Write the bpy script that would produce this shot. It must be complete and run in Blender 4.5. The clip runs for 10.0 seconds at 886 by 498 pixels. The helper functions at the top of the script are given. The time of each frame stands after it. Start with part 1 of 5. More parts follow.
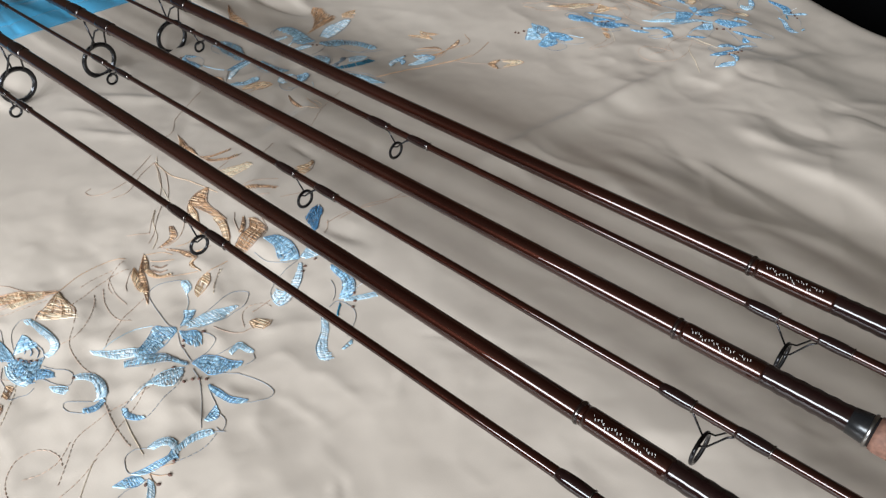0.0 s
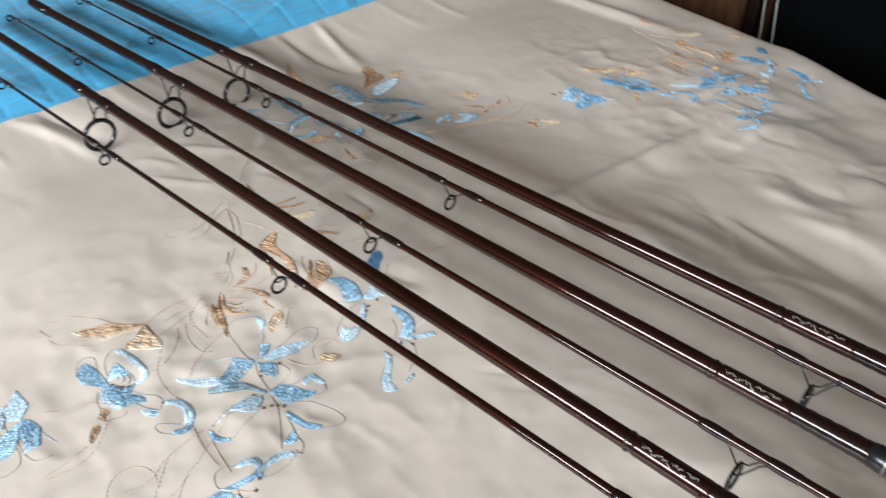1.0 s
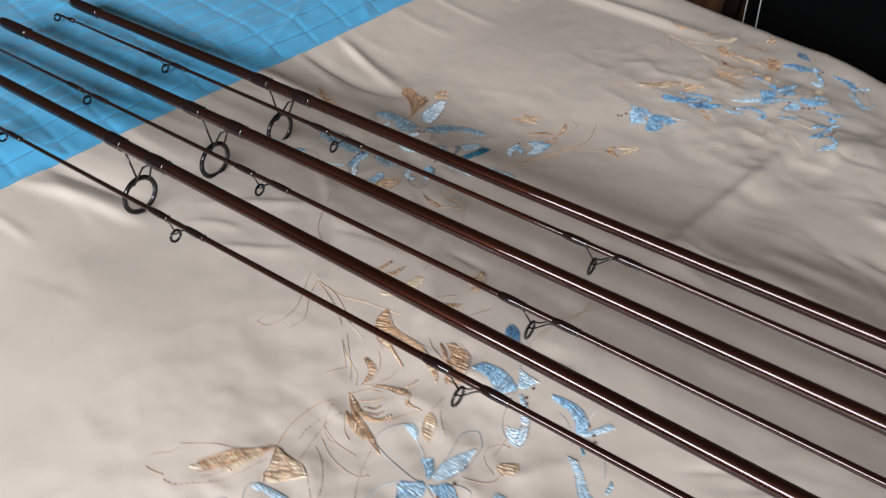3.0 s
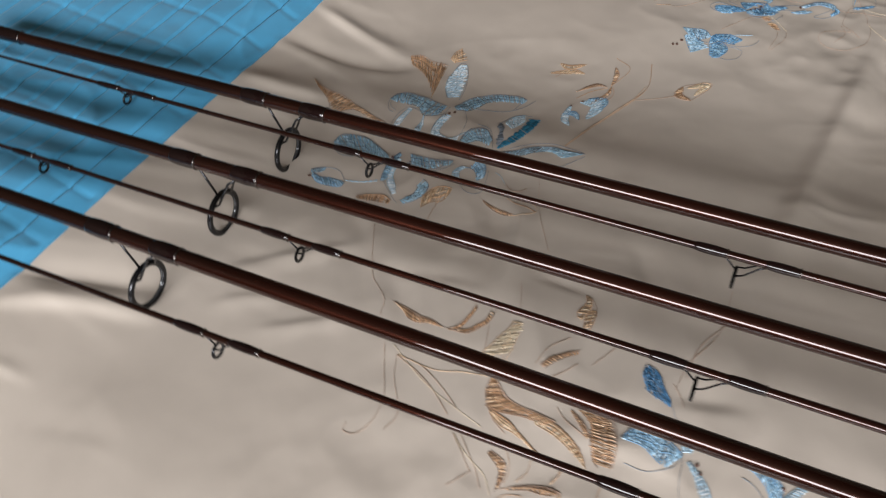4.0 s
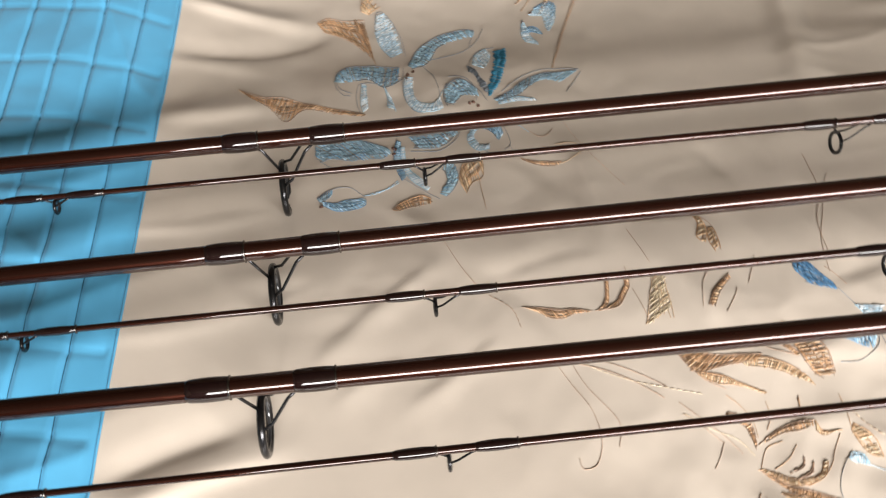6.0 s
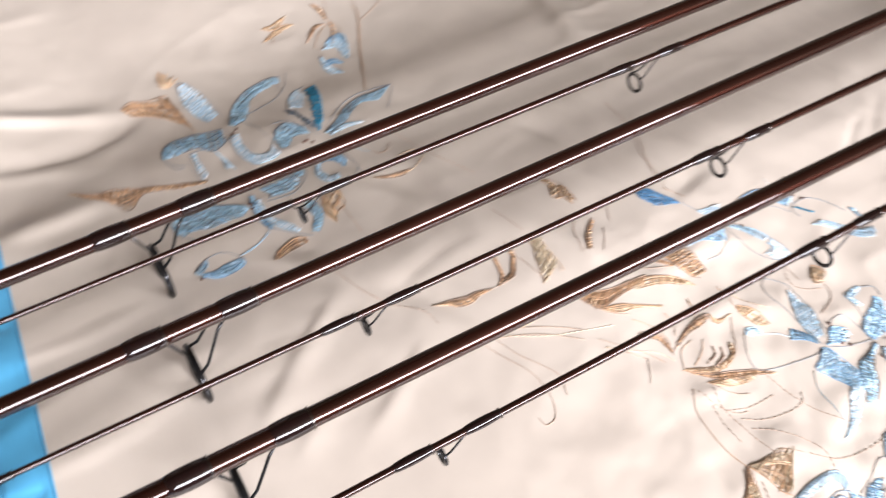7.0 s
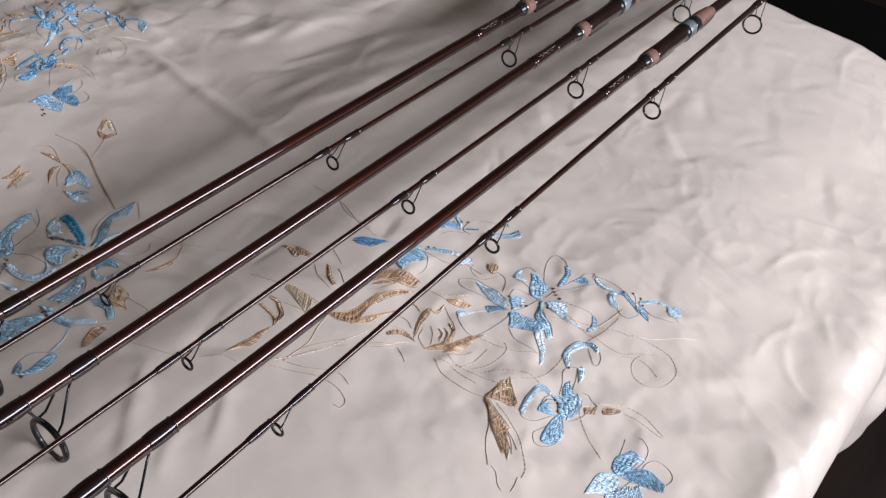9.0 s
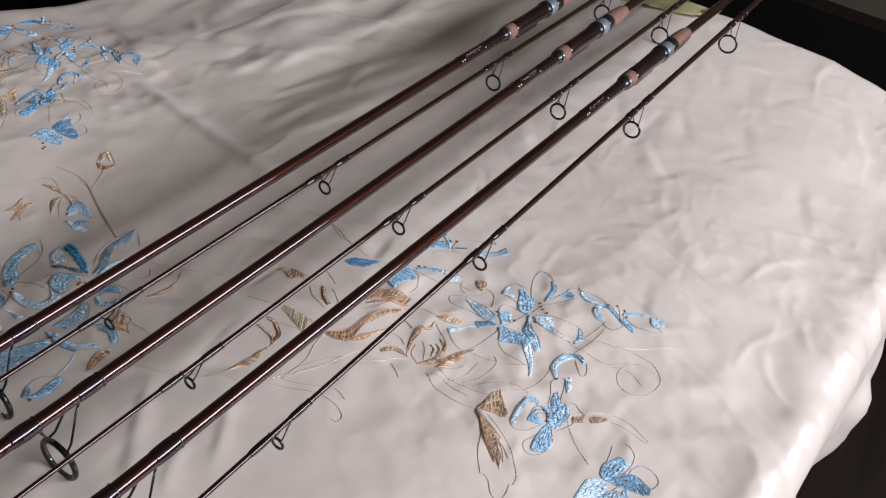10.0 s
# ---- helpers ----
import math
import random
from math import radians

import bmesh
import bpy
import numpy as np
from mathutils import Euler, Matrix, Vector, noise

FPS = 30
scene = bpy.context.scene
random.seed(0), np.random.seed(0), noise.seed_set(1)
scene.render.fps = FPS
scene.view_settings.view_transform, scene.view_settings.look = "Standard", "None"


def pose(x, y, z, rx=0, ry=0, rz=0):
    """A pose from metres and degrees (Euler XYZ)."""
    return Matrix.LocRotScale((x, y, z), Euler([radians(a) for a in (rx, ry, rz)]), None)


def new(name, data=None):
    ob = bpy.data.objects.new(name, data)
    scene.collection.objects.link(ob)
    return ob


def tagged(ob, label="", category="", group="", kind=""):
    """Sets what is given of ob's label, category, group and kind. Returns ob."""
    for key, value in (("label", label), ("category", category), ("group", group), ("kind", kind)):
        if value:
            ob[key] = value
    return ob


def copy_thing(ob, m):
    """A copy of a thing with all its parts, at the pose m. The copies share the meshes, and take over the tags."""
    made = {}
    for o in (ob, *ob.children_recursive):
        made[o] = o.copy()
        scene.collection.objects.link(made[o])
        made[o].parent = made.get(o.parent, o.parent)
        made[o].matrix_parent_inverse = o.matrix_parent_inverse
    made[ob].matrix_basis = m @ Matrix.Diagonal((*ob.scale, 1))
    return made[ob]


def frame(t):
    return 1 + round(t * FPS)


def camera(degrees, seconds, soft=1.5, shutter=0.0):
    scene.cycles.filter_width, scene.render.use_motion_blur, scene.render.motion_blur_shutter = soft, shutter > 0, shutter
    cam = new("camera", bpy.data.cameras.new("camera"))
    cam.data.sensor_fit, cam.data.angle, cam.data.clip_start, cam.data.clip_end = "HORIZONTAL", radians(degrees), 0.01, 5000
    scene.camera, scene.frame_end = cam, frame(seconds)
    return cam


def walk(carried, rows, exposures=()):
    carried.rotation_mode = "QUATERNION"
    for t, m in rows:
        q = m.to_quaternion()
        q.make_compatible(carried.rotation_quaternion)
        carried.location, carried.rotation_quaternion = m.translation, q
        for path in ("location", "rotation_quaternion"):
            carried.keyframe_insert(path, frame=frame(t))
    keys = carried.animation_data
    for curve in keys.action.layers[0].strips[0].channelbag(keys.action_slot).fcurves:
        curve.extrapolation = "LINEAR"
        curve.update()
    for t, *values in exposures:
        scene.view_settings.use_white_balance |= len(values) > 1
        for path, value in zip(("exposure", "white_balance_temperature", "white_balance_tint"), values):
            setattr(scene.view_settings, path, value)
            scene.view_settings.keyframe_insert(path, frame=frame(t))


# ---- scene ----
cam = camera(54.46, 10.0, soft=1.2, shutter=0.45)
# seconds, eye x y z in metres, yaw, pitch and roll in degrees
PATH = [
    (0.0, 0.4646, -0.4681, 0.5041, 33.76, -40.61, 0.45),
    (0.4, 0.4723, -0.4844, 0.5236, 34.02, -39.79, -0.05),
    (0.5, 0.4728, -0.4918, 0.5295, 33.68, -39.54, 0.25),
    (0.6, 0.4724, -0.5011, 0.5359, 33.27, -39.29, 0.67),
    (0.9, 0.4662, -0.5320, 0.5515, 33.90, -38.17, 0.93),
    (1.0, 0.4620, -0.5400, 0.5530, 34.50, -37.70, 1.20),
    (1.1, 0.4566, -0.5454, 0.5531, 35.44, -37.16, 1.44),
    (1.5, 0.4230, -0.5542, 0.5532, 36.01, -36.80, 1.38),
    (2.0, 0.3518, -0.5800, 0.5688, 31.62, -37.31, 4.19),
    (2.2, 0.3126, -0.5926, 0.5744, 28.83, -37.64, 5.92),
    (3.3, 0.1030, -0.4906, 0.5520, 21.50, -42.70, 3.60),
    (3.5, 0.0686, -0.4481, 0.5578, 21.43, -45.26, 1.50),
    (4.0, -0.0281, -0.3827, 0.5400, 17.99, -48.00, -2.20),
    (4.5, -0.1268, -0.3518, 0.5520, 10.24, -50.30, -3.50),
    (5.0, -0.2042, -0.3305, 0.5610, 2.76, -54.81, -3.80),
    (5.2, -0.2188, -0.3117, 0.5605, 1.65, -56.86, -4.60),
    (6.3, -0.3850, -0.2570, 0.5120, -24.70, -55.00, 3.40),
    (6.5, -0.4044, -0.2580, 0.5150, -29.90, -54.40, 3.10),
    (7.0, -0.4332, -0.2532, 0.5182, -41.38, -51.80, 3.95),
    (7.4, -0.4561, -0.2576, 0.5233, -52.40, -47.26, 5.65),
    (7.5, -0.4664, -0.2605, 0.5237, -53.18, -46.67, 5.60),
    (7.6, -0.4797, -0.2643, 0.5233, -54.55, -45.96, 6.61),
    (8.0, -0.5430, -0.2869, 0.5199, -62.78, -43.20, 9.96),
    (8.5, -0.5956, -0.3191, 0.5691, -67.80, -41.35, 10.70),
    (9.0, -0.6338, -0.3347, 0.5943, -69.40, -39.28, 10.51),
    (9.5, -0.6491, -0.3434, 0.6066, -69.57, -38.44, 9.76),
    (10.0, -0.6590, -0.3490, 0.6149, -69.64, -37.81, 9.23),
]
walk(cam, [(t, pose(x, y, z, 90 + pitch, 0, yaw) @ pose(0, 0, 0, 0, 0, roll)) for t, x, y, z, yaw, pitch, roll in PATH],
     [(0.0, -0.12, 6280, 10), (1.0, -0.03, 6280, 10), (1.5, 0.03, 6230, 11), (2.0, -0.02, 6230, 11), (3.5, -0.37, 6520, 16), (4.5, -0.54, 7000, 13), (5.0, -0.58, 7350, 13), (6.3, 0.52, 7100, 16), (7.0, 0.65, 6600, 19), (7.6, 0.74, 6280, 18), (8.0, 0.40, 6250, 18), (8.5, 0.08, 6200, 18), (9.0, -0.21, 6170, 19), (10.0, -0.28, 6170, 19)])

# ---- light ----
BED_TURN = radians(-12)
CU, SU = math.cos(BED_TURN), math.sin(BED_TURN)
FLOOR = -0.56


def bed_xy(u, v):
    """From along and across the bed to the world's x and y."""
    return u * CU - v * SU, u * SU + v * CU


def bed_pose(u, v, z, rx=0, ry=0, rz=0):
    x, y = bed_xy(u, v)
    return pose(x, y, z, 0, 0, -12) @ pose(0, 0, 0, rx, ry, rz)


world = bpy.data.worlds.new("sky")
world.use_nodes = True
scene.world = world
sky = world.node_tree.nodes.new("ShaderNodeTexSky")
sky.sky_type, sky.sun_disc, sky.sun_elevation, sky.sun_rotation = "NISHITA", False, radians(35), radians(200)
world.node_tree.links.new(sky.outputs[0], world.node_tree.nodes["Background"].inputs[0])
world.node_tree.nodes["Background"].inputs[1].default_value = 0.1

WIN_U, WIN_V, WIN_Z, WIN_W, WIN_H = 1.01, -2.80, 1.46, 3.77, 1.0
lamp = bpy.data.lights.new("window_daylight", "AREA")
lamp.shape, lamp.size, lamp.size_y, lamp.energy, lamp.color = "RECTANGLE", WIN_W - 0.1, WIN_H - 0.1, 325, (0.885, 0.955, 1.0)
new("window_daylight", lamp).matrix_world = bed_pose(WIN_U, WIN_V - 0.02, WIN_Z, 90, 0, 0)


# ---- materials ----
def material(name, col, rough=0.5, metal=0.0, spread=0.0, scale=40.0, bump=0.0, bump_scale=300.0, coat=0.0, sheen=0.0, spec=0.5, island=None, stretch=(1, 1, 1), stain=0.0):
    m = bpy.data.materials.new(name)
    m.use_nodes = True
    nt = m.node_tree
    b = nt.nodes["Principled BSDF"]
    b.inputs["Roughness"].default_value = rough
    b.inputs["Metallic"].default_value = metal
    b.inputs["Coat Weight"].default_value = coat
    b.inputs["Coat Roughness"].default_value = 0.02
    b.inputs["Coat IOR"].default_value = 1.5
    b.inputs["Sheen Weight"].default_value = sheen
    b.inputs["Specular IOR Level"].default_value = spec
    co = nt.nodes.new("ShaderNodeTexCoord")
    mp = nt.nodes.new("ShaderNodeMapping")
    mp.inputs["Scale"].default_value = stretch
    nt.links.new(co.outputs["Object"], mp.inputs["Vector"])
    n1 = nt.nodes.new("ShaderNodeTexNoise")
    n1.inputs["Scale"].default_value = scale
    n1.inputs["Detail"].default_value = 5
    nt.links.new(mp.outputs[0], n1.inputs["Vector"])
    ramp = nt.nodes.new("ShaderNodeValToRGB")
    lo, hi = [c * (1 - spread) for c in col], [min(1, c * (1 + spread)) for c in col]
    ramp.color_ramp.elements[0].position, ramp.color_ramp.elements[1].position = 0.3, 0.7
    ramp.color_ramp.elements[0].color, ramp.color_ramp.elements[1].color = (*lo, 1), (*hi, 1)
    if island:
        g = nt.nodes.new("ShaderNodeNewGeometry")
        mid = nt.nodes.new("ShaderNodeMath")
        mid.operation = "MULTIPLY_ADD"
        mid.inputs[1].default_value = island
        half = nt.nodes.new("ShaderNodeMath")
        half.operation = "SUBTRACT"
        half.inputs[1].default_value = 0.5
        nt.links.new(g.outputs["Random Per Island"], half.inputs[0])
        nt.links.new(half.outputs[0], mid.inputs[0])
        nt.links.new(n1.outputs[0], mid.inputs[2])
        nt.links.new(mid.outputs[0], ramp.inputs[0])
    else:
        nt.links.new(n1.outputs[0], ramp.inputs[0])
    out = ramp.outputs[0]
    if stain:
        n2 = nt.nodes.new("ShaderNodeTexNoise")
        n2.inputs["Scale"].default_value = scale * 0.09
        n2.inputs["Detail"].default_value = 3
        nt.links.new(mp.outputs[0], n2.inputs["Vector"])
        mix = nt.nodes.new("ShaderNodeMix")
        mix.data_type, mix.blend_type = "RGBA", "MULTIPLY"
        mr = nt.nodes.new("ShaderNodeMapRange")
        mr.inputs["To Min"].default_value, mr.inputs["To Max"].default_value = 1 - stain, 1.0
        nt.links.new(n2.outputs[0], mr.inputs["Value"])
        mix.inputs["Factor"].default_value = 1.0
        nt.links.new(out, mix.inputs["A"])
        nt.links.new(mr.outputs[0], mix.inputs["B"])
        out = mix.outputs["Result"]
    nt.links.new(out, b.inputs["Base Color"])
    if bump:
        bt = nt.nodes.new("ShaderNodeTexNoise")
        bt.inputs["Scale"].default_value = bump_scale
        bt.inputs["Detail"].default_value = 3
        nt.links.new(mp.outputs[0], bt.inputs["Vector"])
        bn = nt.nodes.new("ShaderNodeBump")
        bn.inputs["Strength"].default_value = bump
        bn.inputs["Distance"].default_value = 0.001
        nt.links.new(bt.outputs[0], bn.inputs["Height"])
        nt.links.new(bn.outputs[0], b.inputs["Normal"])
    return m


SATIN = material("beige_satin", (0.61, 0.52, 0.438), 0.27, spread=0.03, scale=30, bump=0.06, bump_scale=900, sheen=0.05, spec=1.0, stain=0.06)
BLUE = material("turquoise_satin", (0.085, 0.41, 0.67), 0.36, spread=0.06, scale=30, bump=0.06, bump_scale=900, sheen=0.2, spec=0.5, stain=0.10)
SEAM = material("dark_teal_seam_thread", (0.02, 0.13, 0.22), 0.6, spread=0.3, scale=200)
THREAD = {
    "deep": material("deep_blue_thread", (0.17, 0.36, 0.54), 0.42, spread=0.36, scale=90, island=0.9, spec=0.5),
    "mid": material("blue_thread", (0.34, 0.54, 0.68), 0.4, spread=0.36, scale=90, island=0.9, spec=0.8),
    "light": material("light_blue_thread", (0.53, 0.68, 0.78), 0.38, spread=0.25, scale=90, island=0.9, spec=0.6),
    "dull": material("grey_blue_thread", (0.34, 0.52, 0.62), 0.36, spread=0.22, scale=90, island=0.9, spec=1.0),
    "white": material("white_thread", (0.80, 0.84, 0.86), 0.38, spread=0.12, scale=90, island=0.9, spec=0.6),
    "dark": material("navy_thread", (0.07, 0.20, 0.36), 0.42, spread=0.45, scale=90, island=0.9),
    "teal": material("petrol_blue_thread", (0.035, 0.20, 0.31), 0.42, spread=0.3, scale=90, island=0.9),
    "dusk": material("dusky_blue_thread", (0.13, 0.27, 0.42), 0.45, spread=0.4, scale=90, island=0.9),
    "slate": material("slate_thread", (0.19, 0.215, 0.245), 0.55, spread=0.4, scale=90, island=0.9),
    "gold": material("gold_thread", (0.62, 0.42, 0.26), 0.4, spread=0.35, scale=90, island=0.9, spec=0.6),
    "cream": material("cream_thread", (0.70, 0.57, 0.40), 0.4, spread=0.2, scale=90, island=0.9, spec=0.6),
    "brown": material("tan_brown_thread", (0.47, 0.275, 0.155), 0.42, spread=0.40, scale=90, island=0.9),
    "umber": material("umber_thread", (0.40, 0.265, 0.19), 0.55, spread=0.4, scale=90, island=0.9),
    "stamen": material("dark_brown_thread", (0.12, 0.058, 0.04), 0.6, spread=0.3, scale=90),
}
BLANK = material("maroon_lacquered_carbon", (0.027, 0.0072, 0.0043), 0.28, metal=0.6, spread=0.3, scale=60, coat=1.0, spec=0.02, stretch=(0.15, 1, 1))
WHIP = material("dark_maroon_whipping_thread", (0.010, 0.0038, 0.0034), 0.4, metal=0.2, spread=0.3, scale=400, coat=1.0, spec=0.02, stretch=(6, 1, 1))
SILVER = material("silver_tipping", (0.16, 0.14, 0.13), 0.25, metal=1.0, spread=0.1)
GUNMETAL = material("black_guide_metal", (0.035, 0.034, 0.036), 0.22, metal=0.8, spread=0.2, spec=0.6)
CERAMIC = material("dark_ceramic_ring", (0.03, 0.03, 0.032), 0.1, spread=0.1, spec=0.8)
CORK = material("cork", (0.17, 0.082, 0.055), 0.75, spread=0.3, scale=260, bump=0.4, bump_scale=500, stain=0.2)
SEAT = material("burr_reel_seat", (0.010, 0.0030, 0.0022), 0.35, metal=0.2, spread=0.5, scale=50, coat=0.8, spec=0.1, stretch=(0.4, 1, 1))
HOOD = material("grey_anodised_hood", (0.20, 0.22, 0.23), 0.4, metal=0.5, spread=0.12)
STEEL = material("polished_steel", (0.30, 0.29, 0.28), 0.3, metal=1.0, spread=0.08)
BLACK_RUBBER = material("black_plastic", (0.008, 0.008, 0.0085), 0.25, spread=0.2)
INK = material("silver_lettering_ink", (0.70, 0.69, 0.66), 0.45, spread=0.05)
WOOD = material("reddish_brown_wood", (0.07, 0.03, 0.013), 0.4, spread=0.55, scale=9, stretch=(4, 4, 0.5), coat=0.2, bump=0.1, bump_scale=60)
# next three: deep shade around the bed is put into near-black colours
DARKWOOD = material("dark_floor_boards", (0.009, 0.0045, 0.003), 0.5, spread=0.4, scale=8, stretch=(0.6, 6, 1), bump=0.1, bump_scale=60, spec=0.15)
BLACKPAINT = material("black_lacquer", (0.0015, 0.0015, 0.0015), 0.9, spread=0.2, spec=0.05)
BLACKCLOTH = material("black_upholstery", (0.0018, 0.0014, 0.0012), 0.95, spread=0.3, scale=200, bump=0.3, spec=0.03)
PLASTER = material("brown_grey_wall_paint", (0.065, 0.048, 0.029), 0.85, spread=0.05, scale=3, bump=0.1, bump_scale=120)
WHITEPAINT = material("white_gloss_paint", (0.78, 0.78, 0.76), 0.35, spread=0.04)
CORD = material("white_cord", (0.42, 0.41, 0.39), 0.6, spread=0.08)
TOWEL = material("pale_yellow_cotton", (0.62, 0.58, 0.30), 0.9, spread=0.12, scale=60, bump=0.5)
# sage and cream cotton, darkened: the dim corner's shade is put into its colour
DRAPE = material("shaded_sage_cream_cotton", (0.10, 0.10, 0.065), 0.85, spread=0.6, scale=22, bump=0.3)


# ---- building helpers ----
def mesh_object(name, bm, mat, parent=None, label="", smooth=True):
    me = bpy.data.meshes.new(name)
    if smooth:
        for f in bm.faces:
            f.smooth = True
    bm.to_mesh(me)
    bm.free()
    me.materials.append(mat)
    ob = new(name, me)
    if parent:
        ob.parent = parent
    if label:
        ob["label"] = label
    return ob


def part(name, bm, mat, parent, label="", smooth=True):
    return mesh_object(name, bm, mat, parent, label, smooth)


def add_box(bm, a, b, bevel=0.0):
    made = bmesh.ops.create_cube(bm, size=1)["verts"]
    for v in made:
        v.co = [(p + q) / 2 + c * (q - p) for p, q, c in zip(a, b, v.co)]
    if bevel:
        edges = list({e for v in made for e in v.link_edges})
        bmesh.ops.bevel(bm, geom=edges, offset=bevel, segments=2, affect="EDGES", profile=0.6)
    return bm


def box(a, b, bevel=0.0):
    return add_box(bmesh.new(), a, b, bevel)


def lathe(profile, sides=20, bm=None):
    """A body turned round the x axis from rows of (x, radius)."""
    bm = bm or bmesh.new()
    rings = []
    for x, r in profile:
        rings.append([bm.verts.new((x, r * math.cos(2 * math.pi * k / sides), r * math.sin(2 * math.pi * k / sides))) for k in range(sides)])
    for p, q in zip(rings, rings[1:]):
        for k in range(sides):
            bm.faces.new((p[k], p[(k + 1) % sides], q[(k + 1) % sides], q[k]))
    bm.faces.new(rings[0])
    bm.faces.new(rings[-1][::-1])
    bmesh.ops.recalc_face_normals(bm, faces=bm.faces)
    return bm


def tube(points, radius, sides=8, bm=None):
    bm = bm or bmesh.new()
    pts = [Vector(p) for p in points]
    rings = []
    for i, p in enumerate(pts):
        d = (pts[min(i + 1, len(pts) - 1)] - pts[max(i - 1, 0)]).normalized()
        a = d.orthogonal().normalized() if i == 0 else (side - d * side.dot(d)).normalized()
        side, b = a, d.cross(a)
        r = radius[i] if isinstance(radius, (list, tuple)) else radius
        rings.append([bm.verts.new(p + (a * math.cos(2 * math.pi * k / sides) + b * math.sin(2 * math.pi * k / sides)) * r) for k in range(sides)])
    for p, q in zip(rings, rings[1:]):
        for k in range(sides):
            bm.faces.new((p[k], p[(k + 1) % sides], q[(k + 1) % sides], q[k]))
    bm.faces.new(rings[0][::-1])
    bm.faces.new(rings[-1])
    bmesh.ops.recalc_face_normals(bm, faces=bm.faces)
    return bm


def torus(R, r, centre, around=36, sides=10, bm=None):
    """A ring in the plane across the x axis."""
    bm = bm or bmesh.new()
    g = [[bm.verts.new((centre[0] + r * math.sin(b), centre[1] + (R + r * math.cos(b)) * math.cos(a), centre[2] + (R + r * math.cos(b)) * math.sin(a)))
          for b in np.linspace(0, 2 * math.pi, sides, endpoint=False)] for a in np.linspace(0, 2 * math.pi, around, endpoint=False)]
    for i in range(around):
        for k in range(sides):
            bm.faces.new((g[i][k], g[(i + 1) % around][k], g[(i + 1) % around][(k + 1) % sides], g[i][(k + 1) % sides]))
    bmesh.ops.recalc_face_normals(bm, faces=bm.faces)
    return bm


# ---- the cloth's height ----
LATTICE = np.random.RandomState(7).rand(256, 256)


def cloud(x, y, octaves=3):
    """Smooth noise from -1 to 1 over numpy arrays."""
    total, amp = 0, 1.0
    for o in range(octaves):
        xi, yi = np.floor(x).astype(int), np.floor(y).astype(int)
        fx, fy = x - xi, y - yi
        fx, fy = fx * fx * fx * (fx * (fx * 6 - 15) + 10), fy * fy * fy * (fy * (fy * 6 - 15) + 10)
        g = lambda i, k: LATTICE[(xi + i) % 256, (yi + k) % 256]
        total = total + amp * (2 * ((g(0, 0) * (1 - fx) + g(1, 0) * fx) * (1 - fy) + (g(0, 1) * (1 - fx) + g(1, 1) * fx) * fy) - 1)
        x, y, amp = x * 2.03 + 17.3, y * 2.03 + 5.1, amp * 0.5
    return total


def step(x, a, b):
    t = np.clip((x - a) / (b - a), 0, 1)
    return t * t * (3 - 2 * t)


def spline(pts, per=10):
    """A smooth line through a few points."""
    p = np.array(pts, float)
    t = np.linspace(0, len(p) - 1, per * (len(p) - 1) + 1)
    i = np.clip(t.astype(int), 0, len(p) - 2)
    f = (t - i)[:, None]
    first, last = 2 * p[0] - p[1], 2 * p[-1] - p[-2]
    e = np.vstack([first, p, last])
    a, b, c, d = e[i], e[i + 1], e[i + 2], e[i + 3]
    return 0.5 * (2 * b + (c - a) * f + (2 * a - 5 * b + 4 * c - d) * f ** 2 + (3 * b - a - 3 * c + d) * f ** 3)


def fold(u, v, width, height, *line):
    """A ridge (or, with a minus, a furrow) along a bent line, steeper on one side, that fades at both ends."""
    line = spline(line, 6)
    far = np.full(np.shape(u), 9.0)
    side, at = np.zeros_like(far), np.zeros_like(far)
    n = len(line) - 1
    for k in range(n):
        p, d = line[k], line[k + 1] - line[k]
        q = d @ d
        a = np.clip(((u - p[0]) * d[0] + (v - p[1]) * d[1]) / q, 0 if k else -9, 1 if k < n - 1 else 9)
        x, y = u - p[0] - a * d[0], v - p[1] - a * d[1]
        r = np.hypot(x, y)
        hit = r < far
        far, side, at = np.where(hit, r, far), np.where(hit, np.sign(d[0] * y - d[1] * x), side), np.where(hit, (k + a) / n, at)
    at_wide = width * (0.75 + 0.5 * np.clip(at, 0, 1)) * np.where(side > 0, 1.5, 0.8)
    return height * np.exp(-(far / at_wide) ** 2) * step(at, -0.05, 0.35) * (1 - step(at, 0.65, 1.05))


